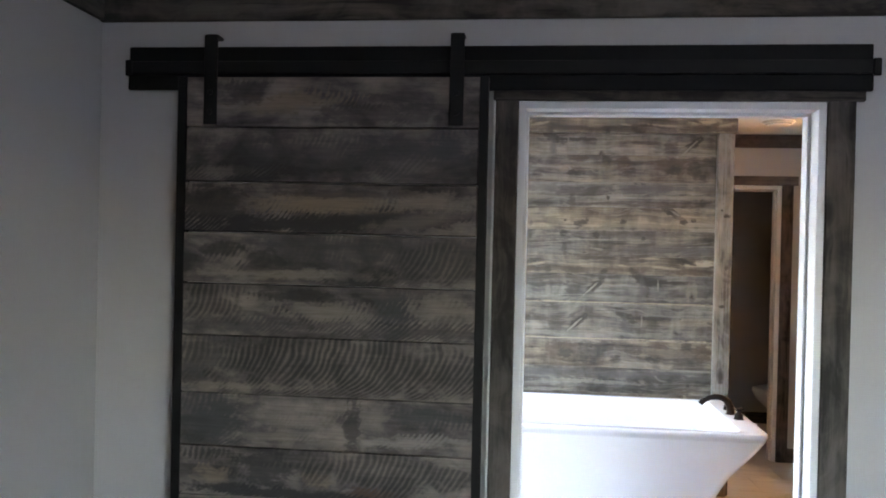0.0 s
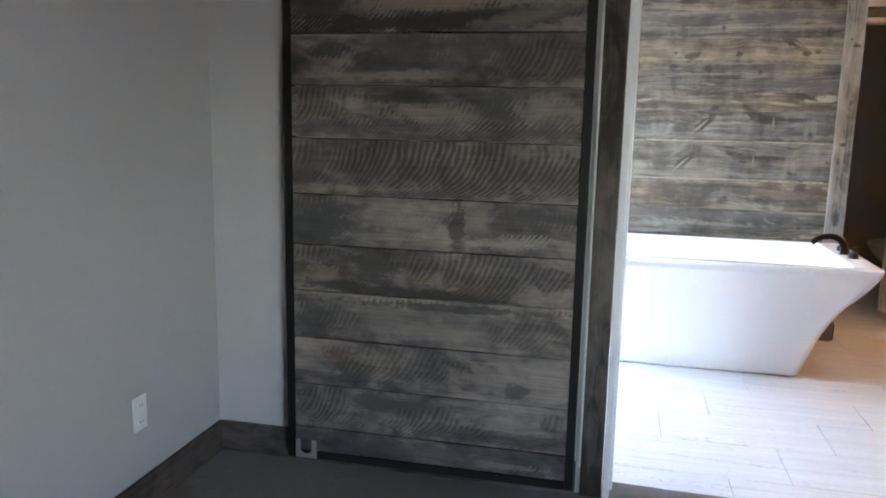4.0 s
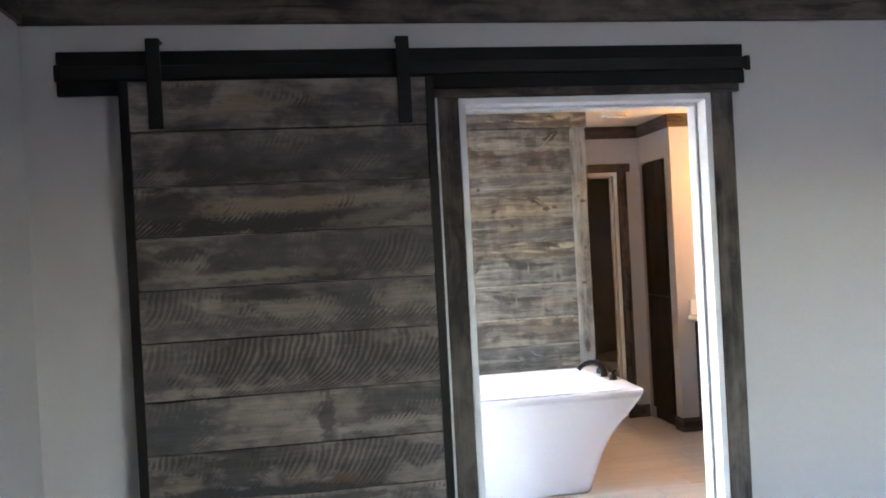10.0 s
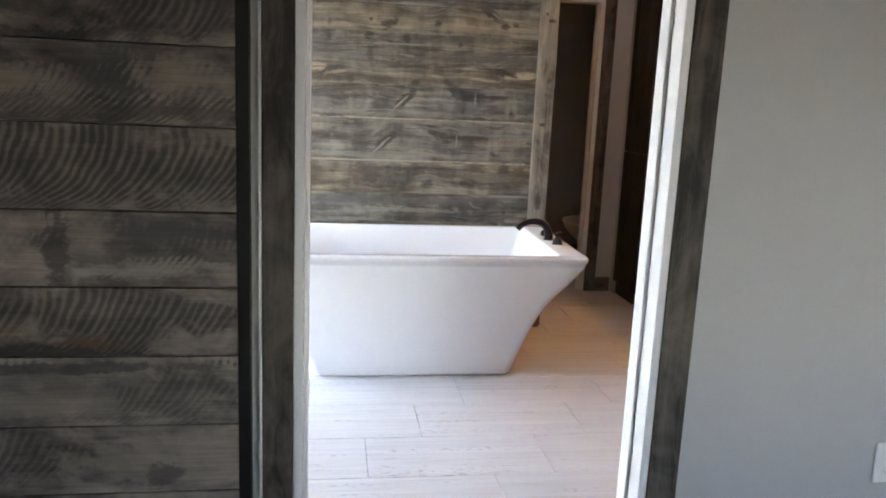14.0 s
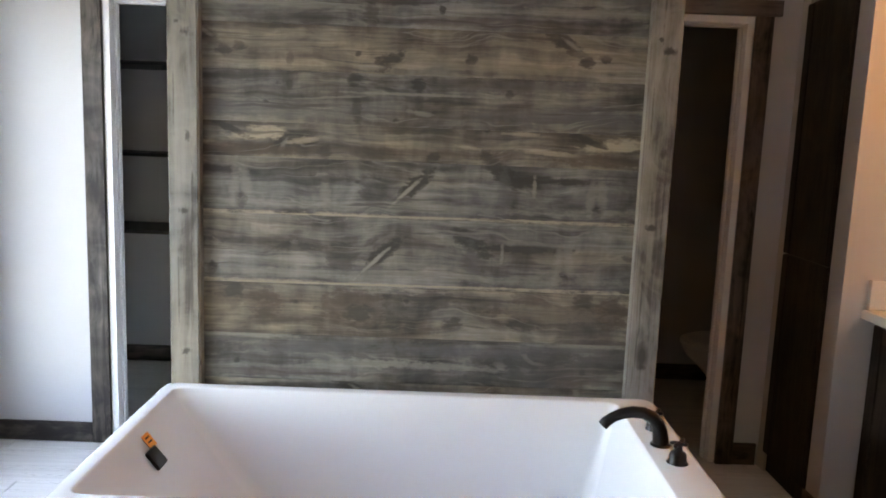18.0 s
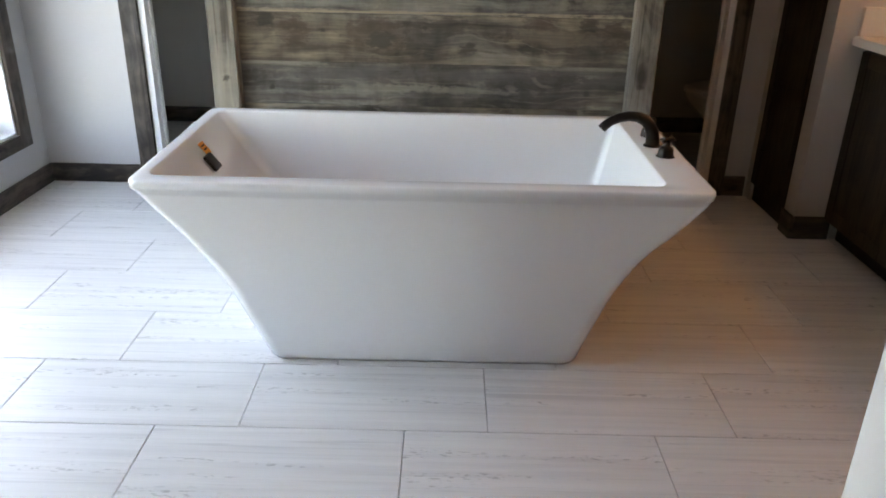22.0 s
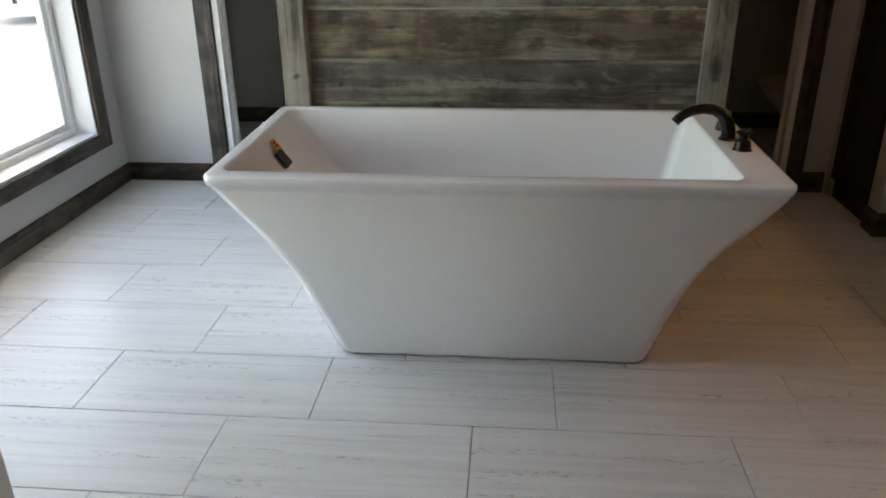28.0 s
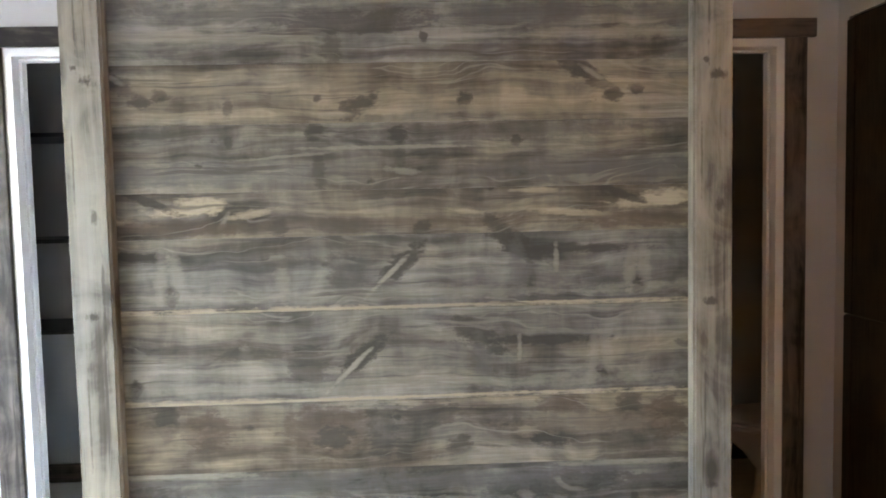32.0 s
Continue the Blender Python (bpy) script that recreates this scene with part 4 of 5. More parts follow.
rail = thing("barn_door_rail", (-0.12, 0.0, 2.15), "black painted header board with steel sliding rail over the doorway", "door rail")
box("header_board", -1.357, 1.104, -0.016, YW - 0.0012, 2.120, 2.218, BLACK, rail, 0.002)
box("lower_board", -1.357, 1.104, -0.022, -0.003, 2.070, 2.119, BLACK, rail, 0.002)
box("rail_bar", -1.352, 1.112, -0.036, -0.029, 2.121, 2.165, STEEL_BLACK, rail, 0.002)
for sx in (-1.25, -0.62, 0.0, 0.62, 1.02):
    part("spacer", disc_stack([(0.0, -0.0065), (0.012, -0.0065), (0.012, 0.0065), (0.0, 0.0065)], 12), STEEL_BLACK, rail, "", (sx, -0.0225, 2.143)).rotation_euler = (radians(90), 0, 0)
for sx in (-1.345, 1.106):
    box("end_stop", sx - 0.012, sx + 0.012, -0.046, -0.037, 2.113, 2.168, STEEL_BLACK, rail, 0.003)

# ---------------------------------------------------------------- bedroom details
det = thing("smoke_detector", (0.625, -0.46, CEILING), "round white smoke detector on the bedroom ceiling", "smoke detector")
part("base", disc_stack([(0.0, -0.001), (0.075, -0.001), (0.078, -0.010), (0.076, -0.014), (0.0, -0.014)], 40), PLASTIC, det, "", (0.625, -0.46, CEILING), True)
part("gap", disc_stack([(0.0, -0.014), (0.071, -0.014), (0.071, -0.018), (0.0, -0.018)], 40), SLOT, det, "dark vent gap", (0.625, -0.46, CEILING))
part("cover", disc_stack([(0.0, -0.018), (0.068, -0.018), (0.066, -0.030), (0.056, -0.040), (0.0, -0.042)], 40), PLASTIC, det, "", (0.625, -0.46, CEILING), True)

out = thing("wall_outlet", (1.725, YW, 0.32), "white plastic wall outlet plate", "outlet")
box("plate", 1.684, 1.766, YW - 0.007, YW - 0.001, 0.257, 0.383, PLASTIC, out, 0.003, "", 2)
for oz in (0.292, 0.348):
    f = part("receptacle", disc_stack([(0.0, -0.001), (0.017, -0.001), (0.017, 0.001), (0.0, 0.001)], 20), PLASTIC, out, "", (1.725, YW - 0.0083, oz))
    f.rotation_euler = (radians(90), 0, 0)
    for ox in (-0.006, 0.006):
        box("slot", 1.725 + ox - 0.001, 1.725 + ox + 0.001, YW - 0.0103, YW - 0.0095, oz - 0.004, oz + 0.004, SLOT, out, 0)

wo = thing("wall_outlet", (WEST, -0.49, 0.345), "white plastic outlet plate on the bedroom side wall", "outlet")
box("plate", WEST + 0.001, WEST + 0.007, -0.526, -0.454, 0.287, 0.403, PLASTIC, wo, 0.003, "", 2)
for oz in (0.317, 0.373):
    f = part("receptacle", disc_stack([(0.0, -0.001), (0.017, -0.001), (0.017, 0.001), (0.0, 0.001)], 20), PLASTIC, wo, "", (WEST + 0.0083, -0.49, oz))
    f.rotation_euler = (0, radians(90), 0)
    for oy in (-0.006, 0.006):
        box("slot", WEST + 0.0095, WEST + 0.0103, -0.49 + oy - 0.001, -0.49 + oy + 0.001, oz - 0.004, oz + 0.004, SLOT, wo, 0)

door = thing("bedroom_door", (2.55, -0.10, 0), "white painted panel door standing open beside the wall", "door")
dl = box_bm(0.80, 0.035, 2.03, 0.002)
leaf = part("leaf", dl, WHITE_TRIM, door, "", (2.565, -0.13, 1.03))
for px in (-0.19, 0.19):
    for pz, ph in ((0.62, 0.52), (-0.05, 0.62), (-0.66, 0.46)):
        part("panel", box_bm(0.27, 0.008, ph, 0.003), WHITE_TRIM, leaf, "", (2.565 + px, -0.1515, 1.03 + pz))
for s in (-1, 1):
    k = part("knob", disc_stack([(0.0, 0.0), (0.026, 0.0), (0.026, 0.006), (0.010, 0.010), (0.010, 0.030), (0.024, 0.038), (0.028, 0.052), (0.020, 0.064), (0.0, 0.066)], 20), CHROME, leaf, "polished chrome knob", (2.225, -0.13 + 0.0175 * s, 0.915), True)
    k.rotation_euler = (radians(-90 * s), 0, 0)
for hz in (0.25, 1.03, 1.80):
    part("hinge", tube_bm([(0, 0, -0.045), (0, 0, 0.045)], [0.007, 0.007], 8), CHROME, leaf, "", (2.972, -0.13, hz))

# ---------------------------------------------------------------- partition behind the tub
pt = thing("plank_partition", (0.458, 2.44, 0), "freestanding partition clad in weathered grey-brown planks", "partition wall")
PX0, PX1 = -0.322, 1.324
for (top, m), (low, _) in zip(PLANKS, PLANKS[1:] + ((0.004, None),)):
    box("plank", PX0 + 0.103, PX1 - 0.101, 2.432 + random.uniform(-0.0015, 0.0015), 2.455, low + 0.0003, top - 0.0003, m, pt, 0.0009 if top in (1.196, 0.962, 2.150) else 0.0004)
box("core", PX0 + 0.02, PX1 - 0.02, 2.456, 2.53, 0.004, 2.278, PLANK_Z, pt, 0.002)
for a, b in ((PX0, PX0 + 0.102), (PX1 - 0.10, PX1)):
    box("post", a, b, 2.396, 2.455, 0.004, 2.288, PLANK_Z, pt, 0.006, "", 2)
for a, b in ((PX0, PX0 + 0.019), (PX1 - 0.019, PX1)):
    box("side_board", a, b, 2.4555, 2.54, 0.11, 2.288, PLANK_Z, pt, 0.003)
box("cornice", PX0 - 0.022, PX1 + 0.015, 2.390, 2.50, 2.289, 2.391, PLANKS[5][1], pt, 0.004, "", 2)
for a, b in ((PX0 - 0.028, PX0 - 0.001), (PX1 + 0.001, PX1 + 0.016)):
    box("foot_board", a, b, 2.43, 2.54, 0.004, 0.108, TRIM_Y, pt, 0.003, "dark stained foot board")

# added wall, hidden behind the partition, keeps window light off the east side
structure("wall_partition_stub", [(0.40, 0.51, 2.531, YB - 0.001, -0.012, 1.95)], WALL, "unseen painted wall added behind the plank partition to block window light", "wall")

# ---------------------------------------------------------------- bathtub
tub = thing("bathtub", (0.45, 1.94, 0), "white acrylic freestanding bathtub with flared ends", "bathtub")
# rows of height, left, right, front, back and corner radius: flared wall, rim, basin
rings = []
wall_rows = ((0.004, -0.010, 0.925, 1.594, 2.262, 0.05), (0.014, -0.019, 0.934, 1.588, 2.268, 0.055), (0.08, -0.050, 0.955, 1.587, 2.270, 0.055),
        (0.16, -0.090, 0.985, 1.586, 2.273, 0.055), (0.226, -0.122, 1.010, 1.585, 2.276, 0.055), (0.292, -0.160, 1.045, 1.583, 2.280, 0.052),
        (0.343, -0.196, 1.078, 1.580, 2.284, 0.05), (0.392, -0.234, 1.119, 1.576, 2.289, 0.05), (0.430, -0.266, 1.162, 1.571, 2.294, 0.05),
        (0.471, -0.302, 1.203, 1.564, 2.302, 0.05), (0.50, -0.328, 1.231, 1.557, 2.310, 0.05), (0.546, -0.357, 1.258, 1.546, 2.321, 0.05),
        (0.5525, -0.360, 1.259, 1.545, 2.322, 0.05))
rim_rows = ((0.5535, -0.361, 1.259, 1.542, 2.325, 0.045), (0.5695, -0.362, 1.2595, 1.538, 2.330, 0.045),
        (0.571, -0.3665, 1.260, 1.526, 2.342, 0.04), (0.588, -0.368, 1.262, 1.523, 2.345, 0.04), (0.594, -0.3665, 1.261, 1.5245, 2.3435, 0.04),
        (0.597, -0.363, 1.257, 1.528, 2.340, 0.04), (0.598, -0.357, 1.251, 1.534, 2.334, 0.04))
basin_rows = ((0.598, -0.333, 1.149, 1.571, 2.302, 0.035), (0.5965, -0.328, 1.1455, 1.5745, 2.299, 0.035), (0.592, -0.3245, 1.1425, 1.5765, 2.2975, 0.035),
        (0.575, -0.312, 1.136, 1.581, 2.293, 0.035), (0.50, -0.255, 1.118, 1.592, 2.282, 0.04), (0.40, -0.175, 1.094, 1.606, 2.268, 0.045),
        (0.30, -0.085, 1.070, 1.620, 2.254, 0.05), (0.22, 0.000, 1.050, 1.634, 2.242, 0.06), (0.17, 0.055, 1.030, 1.650, 2.226, 0.07),
        (0.145, 0.110, 0.990, 1.685, 2.192, 0.08), (0.138, 0.19, 0.92, 1.76, 2.11, 0.08))
for z, xl, xr, yf, yb, r in wall_rows + rim_rows + basin_rows:
    back = yb + 0.02 + 0.034 * z / 0.6
    low = max(0.0, 1 - z / 0.53) if len(rings) < 13 else 0.0
    rim = 1.0 if 10 < len(rings) < 20 else 0.0
    bow = math.sin(math.pi * low ** 0.6) if low > 0 else 0.0
    rings.append(rounded_ring(xl + 0.036 - 0.012 * low - 0.008 * bow - 0.004 * rim, xr + 0.040 + 0.010 * low + 0.020 * bow + 0.012 * rim, yf + 0.030 - 0.010 * low - 0.008 * rim, back, r if len(rings) < 20 else r * 0.95, z * 1.008, 7))
    if len(rings) > 10:
        rings[-1] = [(x, y, q + max(0.0, 0.012 * (y - 1.55) / 0.85) * min(1.0, q / 0.5)) for x, y, q in rings[-1]]
part("shell", loft(rings), ACRYLIC, tub, "", smooth=True)
ang = math.atan2(0.10, 0.08)
ov = part("overflow_cover", box_bm(0.062, 0.068, 0.009, 0.003, 2), BRONZE, tub, "dark bronze overflow cover", (-0.2215, 1.987, 0.527))
ov.rotation_euler = (0, ang, 0)
st = part("sticker", box_bm(0.046, 0.046, 0.0012, 0), ORANGE, tub, "orange paper sticker", (-0.2545, 2.02, 0.5642))
st.rotation_euler = (0, math.atan2(0.10, 0.08), 0)
for q in (-0.010, 0.004):
    ba = part("sticker_print", box_bm(0.005, 0.026, 0.0006, 0), RUBBER, tub, "", (-0.2545 + q * math.cos(ang) + 0.0008, 2.02, 0.5642 - q * math.sin(ang) + 0.0008))
    ba.rotation_euler = (0, ang, 0)

# deck-mounted filler: arched spout and two lever handles
path = [(1.236, 2.012, 0.598), (1.236, 2.012, 0.625), (1.232, 2.012, 0.650), (1.222, 2.012, 0.674), (1.204, 2.012, 0.693), (1.178, 2.012, 0.704), (1.148, 2.012, 0.706),
        (1.118, 2.012, 0.700), (1.092, 2.012, 0.688), (1.074, 2.012, 0.674), (1.064, 2.012, 0.662)]
spout = part("spout", tube_bm(path, [0.024, 0.023, 0.022, 0.0205, 0.0195, 0.018, 0.017, 0.016, 0.015, 0.0155, 0.0155], 16), BRONZE, tub, "oil-rubbed bronze arched spout", smooth=True)
part("escutcheon", disc_stack([(0.0, 0.0), (0.033, 0.0), (0.033, 0.004), (0.026, 0.012), (0.0, 0.012)], 24), BRONZE, spout, "", (1.236, 2.012, 0.602), True)
for hy, tilt in ((1.895, -0.6), (2.130, 0.6)):
    hd = part("handle", disc_stack([(0.0, 0.0), (0.030, 0.0), (0.031, 0.005), (0.025, 0.010), (0.023, 0.030), (0.020, 0.036), (0.012, 0.040), (0.011, 0.054), (0.014, 0.060), (0.0, 0.064)], 24), BRONZE, tub, "oil-rubbed bronze valve handle", (1.250, hy, 0.602), True)
    for q in (45, -45):
        dx, dy = 0.024 * math.cos(radians(q)), 0.024 * math.sin(radians(q))
        part("cross_lever", tube_bm([(-dx, -dy, 0.055), (-dx * 0.4, -dy * 0.4, 0.060), (dx * 0.4, dy * 0.4, 0.060), (dx, dy, 0.066)], [0.0055, 0.006, 0.006, 0.0065], 8), BRONZE, hd, "", (1.250, hy, 0.602), True)

# ---------------------------------------------------------------- linen cabinet and vanity
lin = thing("linen_cabinet", (EAST + 0.03, 3.075, 0), "tall dark espresso wooden linen cabinet built into the wall", "cabinet")
box("body", EAST + 0.012, EAST + 0.058, 2.842, 3.238, 0.004, 2.098, ESPRESSO, lin, 0.002)
for a, b in ((0.10, 1.02), (1.024, 2.085)):
    dr = box("door", EAST - 0.010, EAST + 0.0105, 2.852, 3.228, a, b, ESPRESSO, lin, 0.003)
    for q in ((2.854, 2.905, a + 0.002, b - 0.002), (3.175, 3.226, a + 0.002, b - 0.002)):
        box("stile", EAST - 0.016, EAST - 0.0095, *q, ESPRESSO, dr, 0.002)

van = thing("vanity", (2.52, 1.7, 0), "dark espresso bathroom vanity cabinet along the wall", "vanity")
box("body", 2.252, ALCOVE - 0.002, 0.60, YV - 0.018, 0.09, 0.848, ESPRESSO, van, 0.002)
box("toe_kick", 2.305, ALCOVE - 0.002, 0.60, YV - 0.018, 0.004, 0.0895, BLACK, van, 0.001)
for k in range(4):
    y0 = 0.615 + k * 0.525
    d = box("door", 2.231, 2.2515, y0, y0 + 0.51, 0.105, 0.835, ESPRESSO, van, 0.003)
    for q in ((y0 + 0.002, y0 + 0.06, 0.107, 0.833), (y0 + 0.45, y0 + 0.508, 0.107, 0.833)):
        box("stile", 2.224, 2.2305, *q, ESPRESSO, d, 0.002)
    for q in ((y0 + 0.061, y0 + 0.449, 0.107, 0.165), (y0 + 0.061, y0 + 0.449, 0.775, 0.833)):
        box("rail", 2.224, 2.2305, *q, ESPRESSO, d, 0.002)
    part("pull", tube_bm([(0, 0, -0.05), (-0.022, 0, -0.05), (-0.024, 0, -0.04), (-0.024, 0, 0.04), (-0.022, 0, 0.05), (0, 0, 0.05)], [0.005] * 6, 8), BRONZE, d, "dark bronze bar pull", (2.224, y0 + (0.475 if k % 2 == 0 else 0.035), 0.62))
ct = thing("countertop", (2.5, 1.7, 0.85), "speckled grey stone vanity countertop with backsplash", "countertop")
box("slab", 2.19, ALCOVE - 0.002, 0.58, YV - 0.002, 0.849, 0.885, QUARTZ, ct, 0.004, "", 2)
box("backsplash", 2.205, ALCOVE - 0.003, YV - 0.022, YV - 0.002, 0.8855, 1.0, QUARTZ, ct, 0.003)
box("backsplash", ALCOVE - 0.022, ALCOVE - 0.002, 0.58, YV - 0.0225, 0.8855, 1.0, QUARTZ, ct, 0.003)

vl = thing("vanity_light", (ALCOVE - 0.05, 2.28, 2.0), "bronze wall light bar with three warm glass globes", "wall light")
box("bar", ALCOVE - 0.03, ALCOVE - 0.002, 1.93, 2.63, 1.975, 2.045, BRONZE, vl, 0.005, "", 2)
for gy in (2.03, 2.28, 2.53):
    arm = part("arm", tube_bm([(0, 0, 0), (-0.06, 0, 0.0), (-0.085, 0, -0.02)], [0.008] * 3, 8), BRONZE, vl, "", (ALCOVE - 0.03, gy, 2.01))
    part("globe", disc_stack([(0.0, -0.06), (0.03, -0.055), (0.052, -0.03), (0.06, 0.0), (0.052, 0.03), (0.03, 0.05), (0.0, 0.055)], 20), BULB_MAT, arm, "glowing warm globe", (ALCOVE - 0.125, gy, 1.94), True)

# ---------------------------------------------------------------- ceiling fixtures in the bathroom
fan = thing("ceiling_vent", (1.680, 2.705, CEILING), "round white slotted exhaust vent on the bathroom ceiling", "ceiling vent")
C = (1.680, 2.705, CEILING)
part("ring", disc_stack([(0.0, -0.001), (0.100, -0.001), (0.102, -0.008), (0.094, -0.016), (0.0, -0.016)], 40), PLASTIC, fan, "", C, True)
part("cover", disc_stack([(0.0, -0.016), (0.078, -0.016), (0.074, -0.026), (0.050, -0.031), (0.0, -0.032)], 40), PLASTIC, fan, "", C, True)
for k in range(24):
    a = 2 * math.pi * k / 24
    s = part("slot", box_bm(0.010, 0.005, 0.006, 0), VENT, fan, "", (C[0] + 0.0742 * math.cos(a), C[1] + 0.0742 * math.sin(a), CEILING - 0.0215))
    s.rotation_euler = (0, 0, a)
def ceiling_light(x, y):
    """Flush round lamp, switched off: trim ring, stepped baffle and frosted lens."""
    c = (x, y, CEILING)
    lamp = thing("ceiling_light", c, "round white flush ceiling light, switched off", "ceiling light", "bathroom ceiling lights")
    part("ring", disc_stack([(0.0, -0.001), (0.095, -0.001), (0.098, -0.006), (0.090, -0.012), (0.0, -0.012)], 40), PLASTIC, lamp, "", c, True)
    part("baffle", disc_stack([(0.0, -0.012), (0.082, -0.012), (0.080, -0.0145), (0.0, -0.0145)], 40), VENT, lamp, "grey shadow groove", c)
    part("lens", disc_stack([(0.0, -0.0145), (0.076, -0.0145), (0.070, -0.018), (0.0, -0.020)], 40), CERAMIC, lamp, "frosted lens", c, True)


for x, y in ((-0.785, 2.10), (0.507, 1.97)):
    ceiling_light(x, y)

# ---------------------------------------------------------------- closet shelves and toilet
for sz in (1.825, 1.322, 0.885):
    sh = thing("closet_shelf", (-1.10, 4.4, sz), "dark laminate closet shelf on a coved end bracket", "shelf", "closet shelves")
    box("board", WEST + 0.002, -0.735, 4.2, FAR_N - 0.002, sz - 0.02, sz, SHELF, sh, 0.002)
    cove = [(-0.735, sz - 0.0205), (-0.80, sz - 0.0205)] + [(-0.80 + 0.055 * math.sin(radians(a)), sz - 0.13 + 0.1095 * math.cos(radians(a))) for a in range(10, 91, 16)] + [(-0.735, sz - 0.13)]
    part("bracket", loft([[(x, y, z) for x, z in cove] for y in (4.21, FAR_N - 0.002)]), SHELF, sh, "dark coved bracket")
    box("cleat", WEST + 0.002, WEST + 0.02, 4.22, FAR_N - 0.002, sz - 0.07, sz - 0.0205, SHELF, sh, 0.002)

wc = thing("toilet", (2.3, 4.0, 0), "white ceramic toilet with closed lid", "toilet")
def oval(x0, x1, hw, z, n=28):
    cx, hx = (x0 + x1) / 2, (x1 - x0) / 2
    return [(cx + hx * math.cos(2 * math.pi * k / n), 4.0 + hw * math.sin(2 * math.pi * k / n), z) for k in range(n)]
part("bowl", loft([oval(2.10, 2.56, 0.11, 0.004), oval(2.12, 2.55, 0.10, 0.05), oval(2.13, 2.55, 0.095, 0.16), oval(2.06, 2.55, 0.125, 0.25),
                   oval(1.97, 2.55, 0.165, 0.33), oval(1.945, 2.55, 0.182, 0.375), oval(1.945, 2.55, 0.182, 0.39)]), CERAMIC, wc, "", smooth=True)
part("seat", loft([oval(1.942, 2.50, 0.186, 0.392), oval(1.935, 2.50, 0.190, 0.398), oval(1.938, 2.50, 0.188, 0.408)]), PLASTIC, wc, "", smooth=True)
part("lid", loft([oval(1.940, 2.50, 0.187, 0.411), oval(1.936, 2.50, 0.190, 0.418), oval(1.975, 2.48, 0.175, 0.43)]), PLASTIC, wc, "", smooth=True)
box("tank", 2.56, 2.76, 3.78, 4.22, 0.40, 0.74, CERAMIC, wc, 0.02, "", 3)
box("tank_lid", 2.55, 2.77, 3.77, 4.23, 0.741, 0.775, CERAMIC, wc, 0.008, "", 2)
box("pedestal", 2.50, 2.74, 3.89, 4.11, 0.004, 0.3995, CERAMIC, wc, 0.02, "", 2)

# ---------------------------------------------------------------- outdoors
G = -0.72
car = thing("parked_car", (-8.45, 17.75, G), "white sport utility vehicle parked on the lot", "car")
car.rotation_euler = (0, 0, radians(33))
def cpart(name, bm, material, parent, label="", at=(0, 0, 0), smooth=False):
    ob = finish(name, bm, material, None, at, smooth)
    ob.parent = parent
    return tagged(ob, label)
def slab(prof, hy, taper=0.0):
    return loft([[(x, s * (hy - (taper if z > 1.1 else 0)), z) for x, z in prof] for s in (-1, 1)])
cpart("body", slab([(-2.35, 0.35), (2.3, 0.35), (2.38, 0.6), (2.3, 0.95), (1.2, 1.05), (0.6, 1.08), (-2.3, 1.10), (-2.4, 0.8)], 0.92), CAR_WHITE, car)
cpart("cabin", slab([(-2.28, 1.09), (1.15, 1.06), (0.45, 1.62), (-1.9, 1.68), (-2.15, 1.6)], 0.84, 0.08), CAR_WHITE, car)
for s in (-1, 1):
    for a, b in ((-1.95, -1.2), (-1.1, -0.25), (-0.15, 0.55)):
        bmw = bmesh.new()
        add_box(bmw, a, b, s * 0.785 - 0.03, s * 0.785 + 0.03, 1.16, 1.54)
        cpart("side_window", bmw, DARK_GLASS, car)
bmw = bmesh.new()
add_box(bmw, -2.30, -2.16, -0.62, 0.62, 1.16, 1.52)
cpart("rear_window", bmw, DARK_GLASS, car)
for s in (-1, 1):
    bmw = bmesh.new()
    add_box(bmw, -2.42, -2.30, s * 0.78 - 0.1, s * 0.78 + 0.1, 0.80, 1.08)
    cpart("tail_lamp", bmw, PALE_LENS, car, "pale tail lamp lens")
bmw = bmesh.new()
add_box(bmw, -2.46, -2.36, -0.88, 0.88, 0.42, 0.62)
cpart("bumper", bmw, RUBBER, car)
for wx in (-1.5, 1.5):
    for s in (-1, 1):
        wh = cpart("wheel", disc_stack([(0.0, -0.12), (0.33, -0.12), (0.37, -0.08), (0.37, 0.08), (0.33, 0.12), (0.0, 0.12)], 24), RUBBER, car, "black tyre", (wx, s * 0.86, 0.37))
        wh.rotation_euler = (radians(90), 0, 0)
        cpart("rim", disc_stack([(0.0, -0.13), (0.22, -0.13), (0.22, 0.13), (0.0, 0.13)], 20), STEEL, wh, "pale alloy rim")

structure("ground_grass", [(-36, -4, 23.5, 30.6, G - 0.02, G + 0.03)], GRASS, "strip of green grass in front of the building across the lot", "grass")
for px, py in ((-15.6, 24.0), (-13.2, 24.0)):
    post = thing("porch_post", (px, py, G), "white painted porch post across the lot", "post", "porch posts")
    box("shaft", px - 0.07, px + 0.07, py - 0.07, py + 0.07, G + 0.031, G + 2.6, VINYL, post, 0.01)
    box("cap", px - 0.11, px + 0.11, py - 0.11, py + 0.11, G + 2.601, G + 2.68, VINYL, post, 0.01)
house = thing("sales_office", (-20, 34, G), "long grey-sided building across the lot", "building")
bm = bmesh.new()
add_box(bm, -34, -6, 31, 37, G, G + 2.3)
finish("wall", bm, SIDING, house)
bm = bmesh.new()
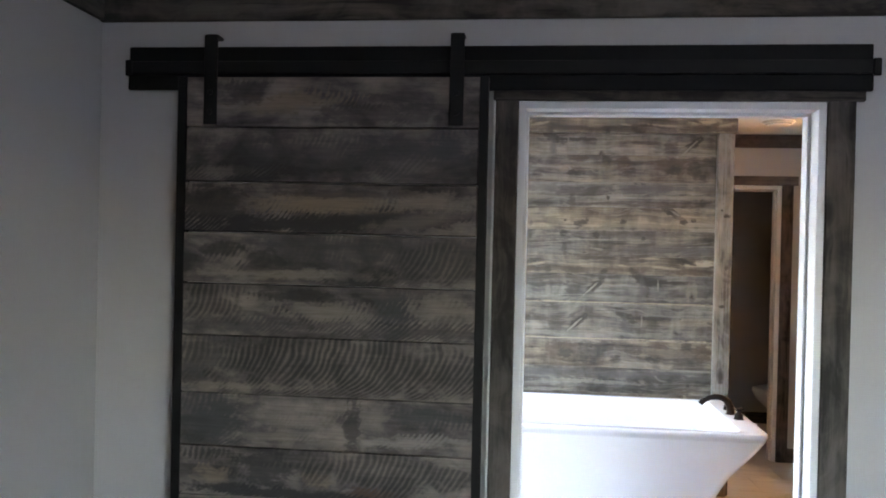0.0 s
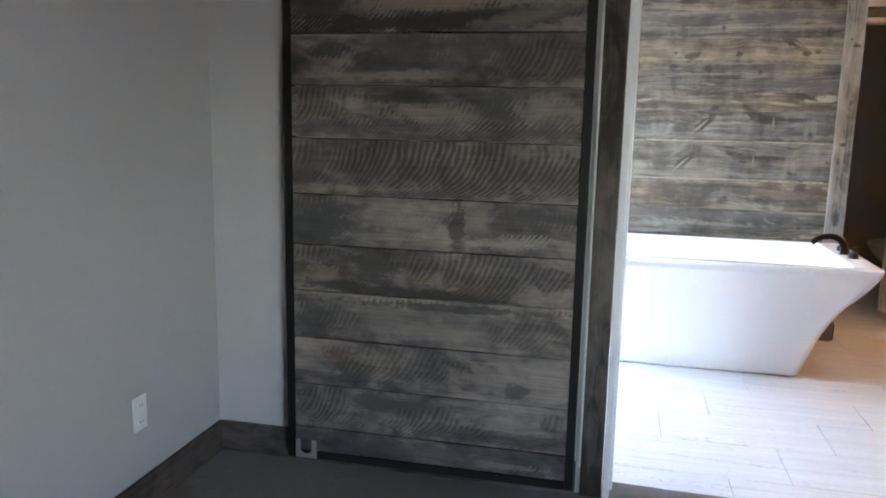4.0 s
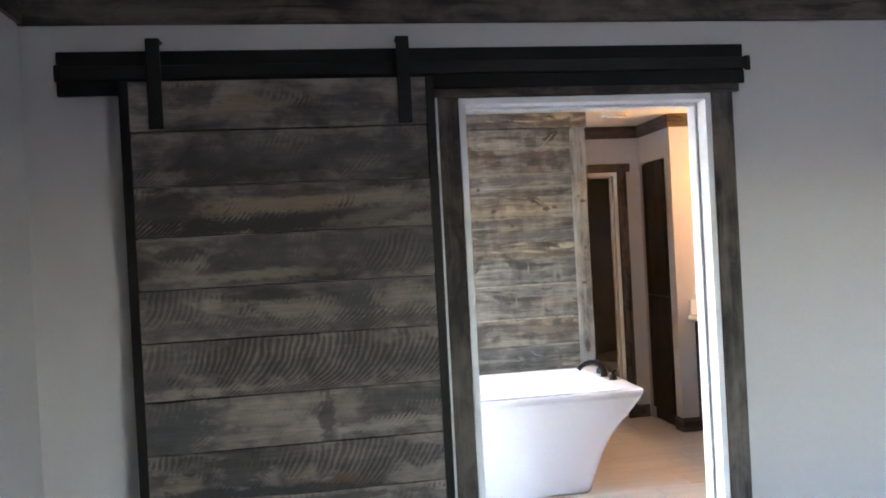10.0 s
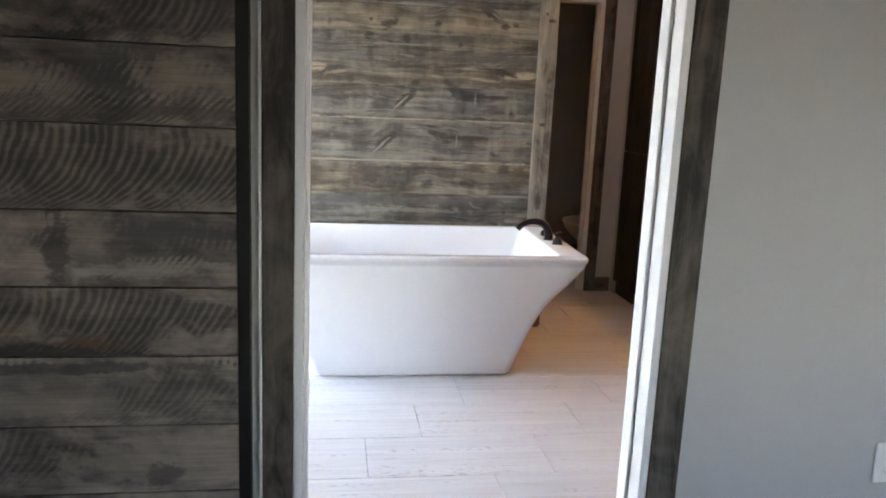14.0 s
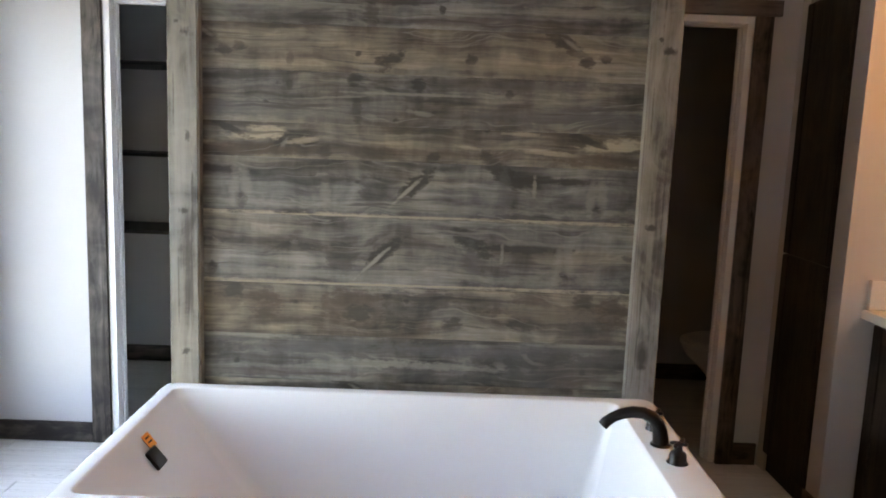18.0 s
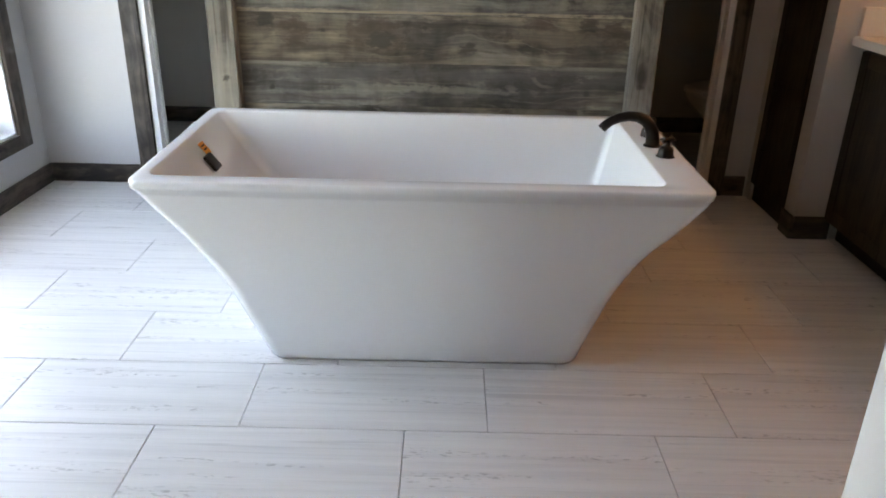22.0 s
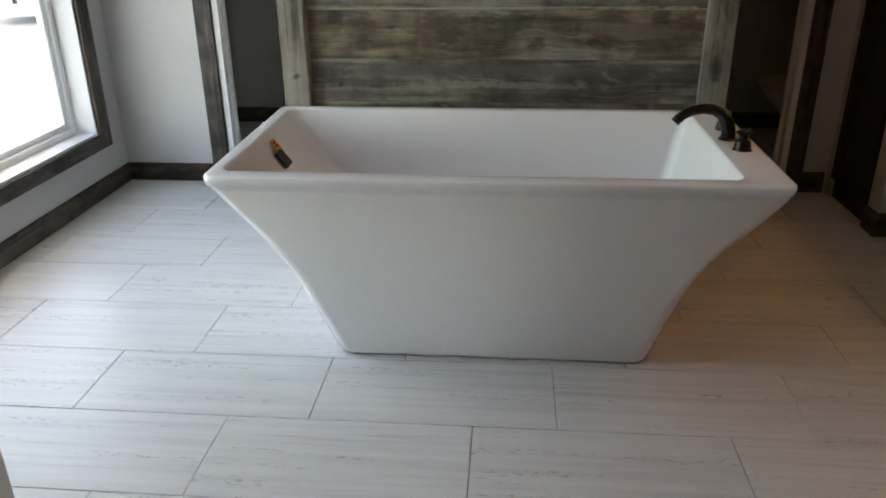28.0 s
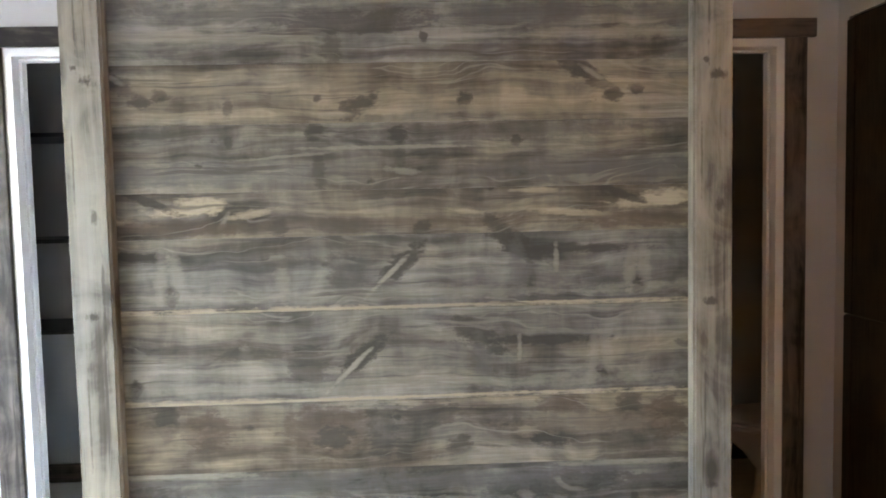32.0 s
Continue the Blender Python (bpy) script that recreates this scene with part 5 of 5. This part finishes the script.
v = [bm.verts.new(p) for p in ((-34.5, 30.4, G + 2.3), (-5.5, 30.4, G + 2.3), (-5.5, 37.6, G + 2.3), (-34.5, 37.6, G + 2.3), (-34.5, 34, G + 3.9), (-5.5, 34, G + 3.9))]
for f in ((0, 1, 5, 4), (2, 3, 4, 5), (0, 4, 3), (1, 2, 5), (0, 3, 2, 1)):
    bm.faces.new([v[i] for i in f])
finish("roof", bm, ROOFING, house)
for k in range(6):
    wn_ = box("window", -32 + k * 4.4, -30.6 + k * 4.4, 30.94, 31.02, G + 0.8, G + 1.9, VINYL, house, 0)
    box("pane", -31.9 + k * 4.4, -30.7 + k * 4.4, 30.90, 30.94, G + 0.9, G + 1.8, DARK_GLASS, wn_, 0)

# ---------------------------------------------------------------- floor tiles
floor = thing("floor_bathroom", (0.5, 1.7, 0), "pale grey stone-look vinyl tile floor laid in thirds", "floor", kind="structure")
ROW, LEN, GAP = 0.3235, 0.682, 0.0023
cells = {}
def tiles(x_lo, x_hi, y_lo, y_hi, rows):
    """Lays staggered rows of tiles, cut at the edges of the given field."""
    for n in rows:
        ya, yb = 0.6165 + ROW * n, 0.6165 + ROW * (n + 1)
        a, b = max(ya, y_lo), min(yb, y_hi)
        if b - a < 0.02:
            continue
        start = 0.230 + LEN / 3 * n
        k0 = math.floor((x_lo - start) / LEN)
        for k in range(k0, k0 + 12):
            c, d = max(start + k * LEN, x_lo), min(start + (k + 1) * LEN, x_hi)
            if d - c < 0.02:
                continue
            sx, sy = round(d - c - GAP, 4), round(b - a - GAP, 4)
            if (sx, sy) not in cells:
                bmt = box_bm(sx, sy, 0.012, 0.0012)
                me = bpy.data.meshes.new("tile")
                bmt.to_mesh(me)
                bmt.free()
                me.materials.append(TILE)
                cells[(sx, sy)] = me
            ob = new("tile", cells[(sx, sy)])
            ob.location = Vector(((c + d) / 2, (a + b) / 2, -0.006 + random.uniform(-0.0002, 0.0002))) - wloc(floor)
            ob.parent = floor


tiles(WEST + 0.002, ALCOVE - 0.002, 0.10, YB, range(-2, 9))
structure("floor_back_rooms", [(WEST, ALCOVE, YB, FAR_N, -0.019, -0.001)], TILE, "pale grey vinyl tile floor of closet and toilet room", "floor")
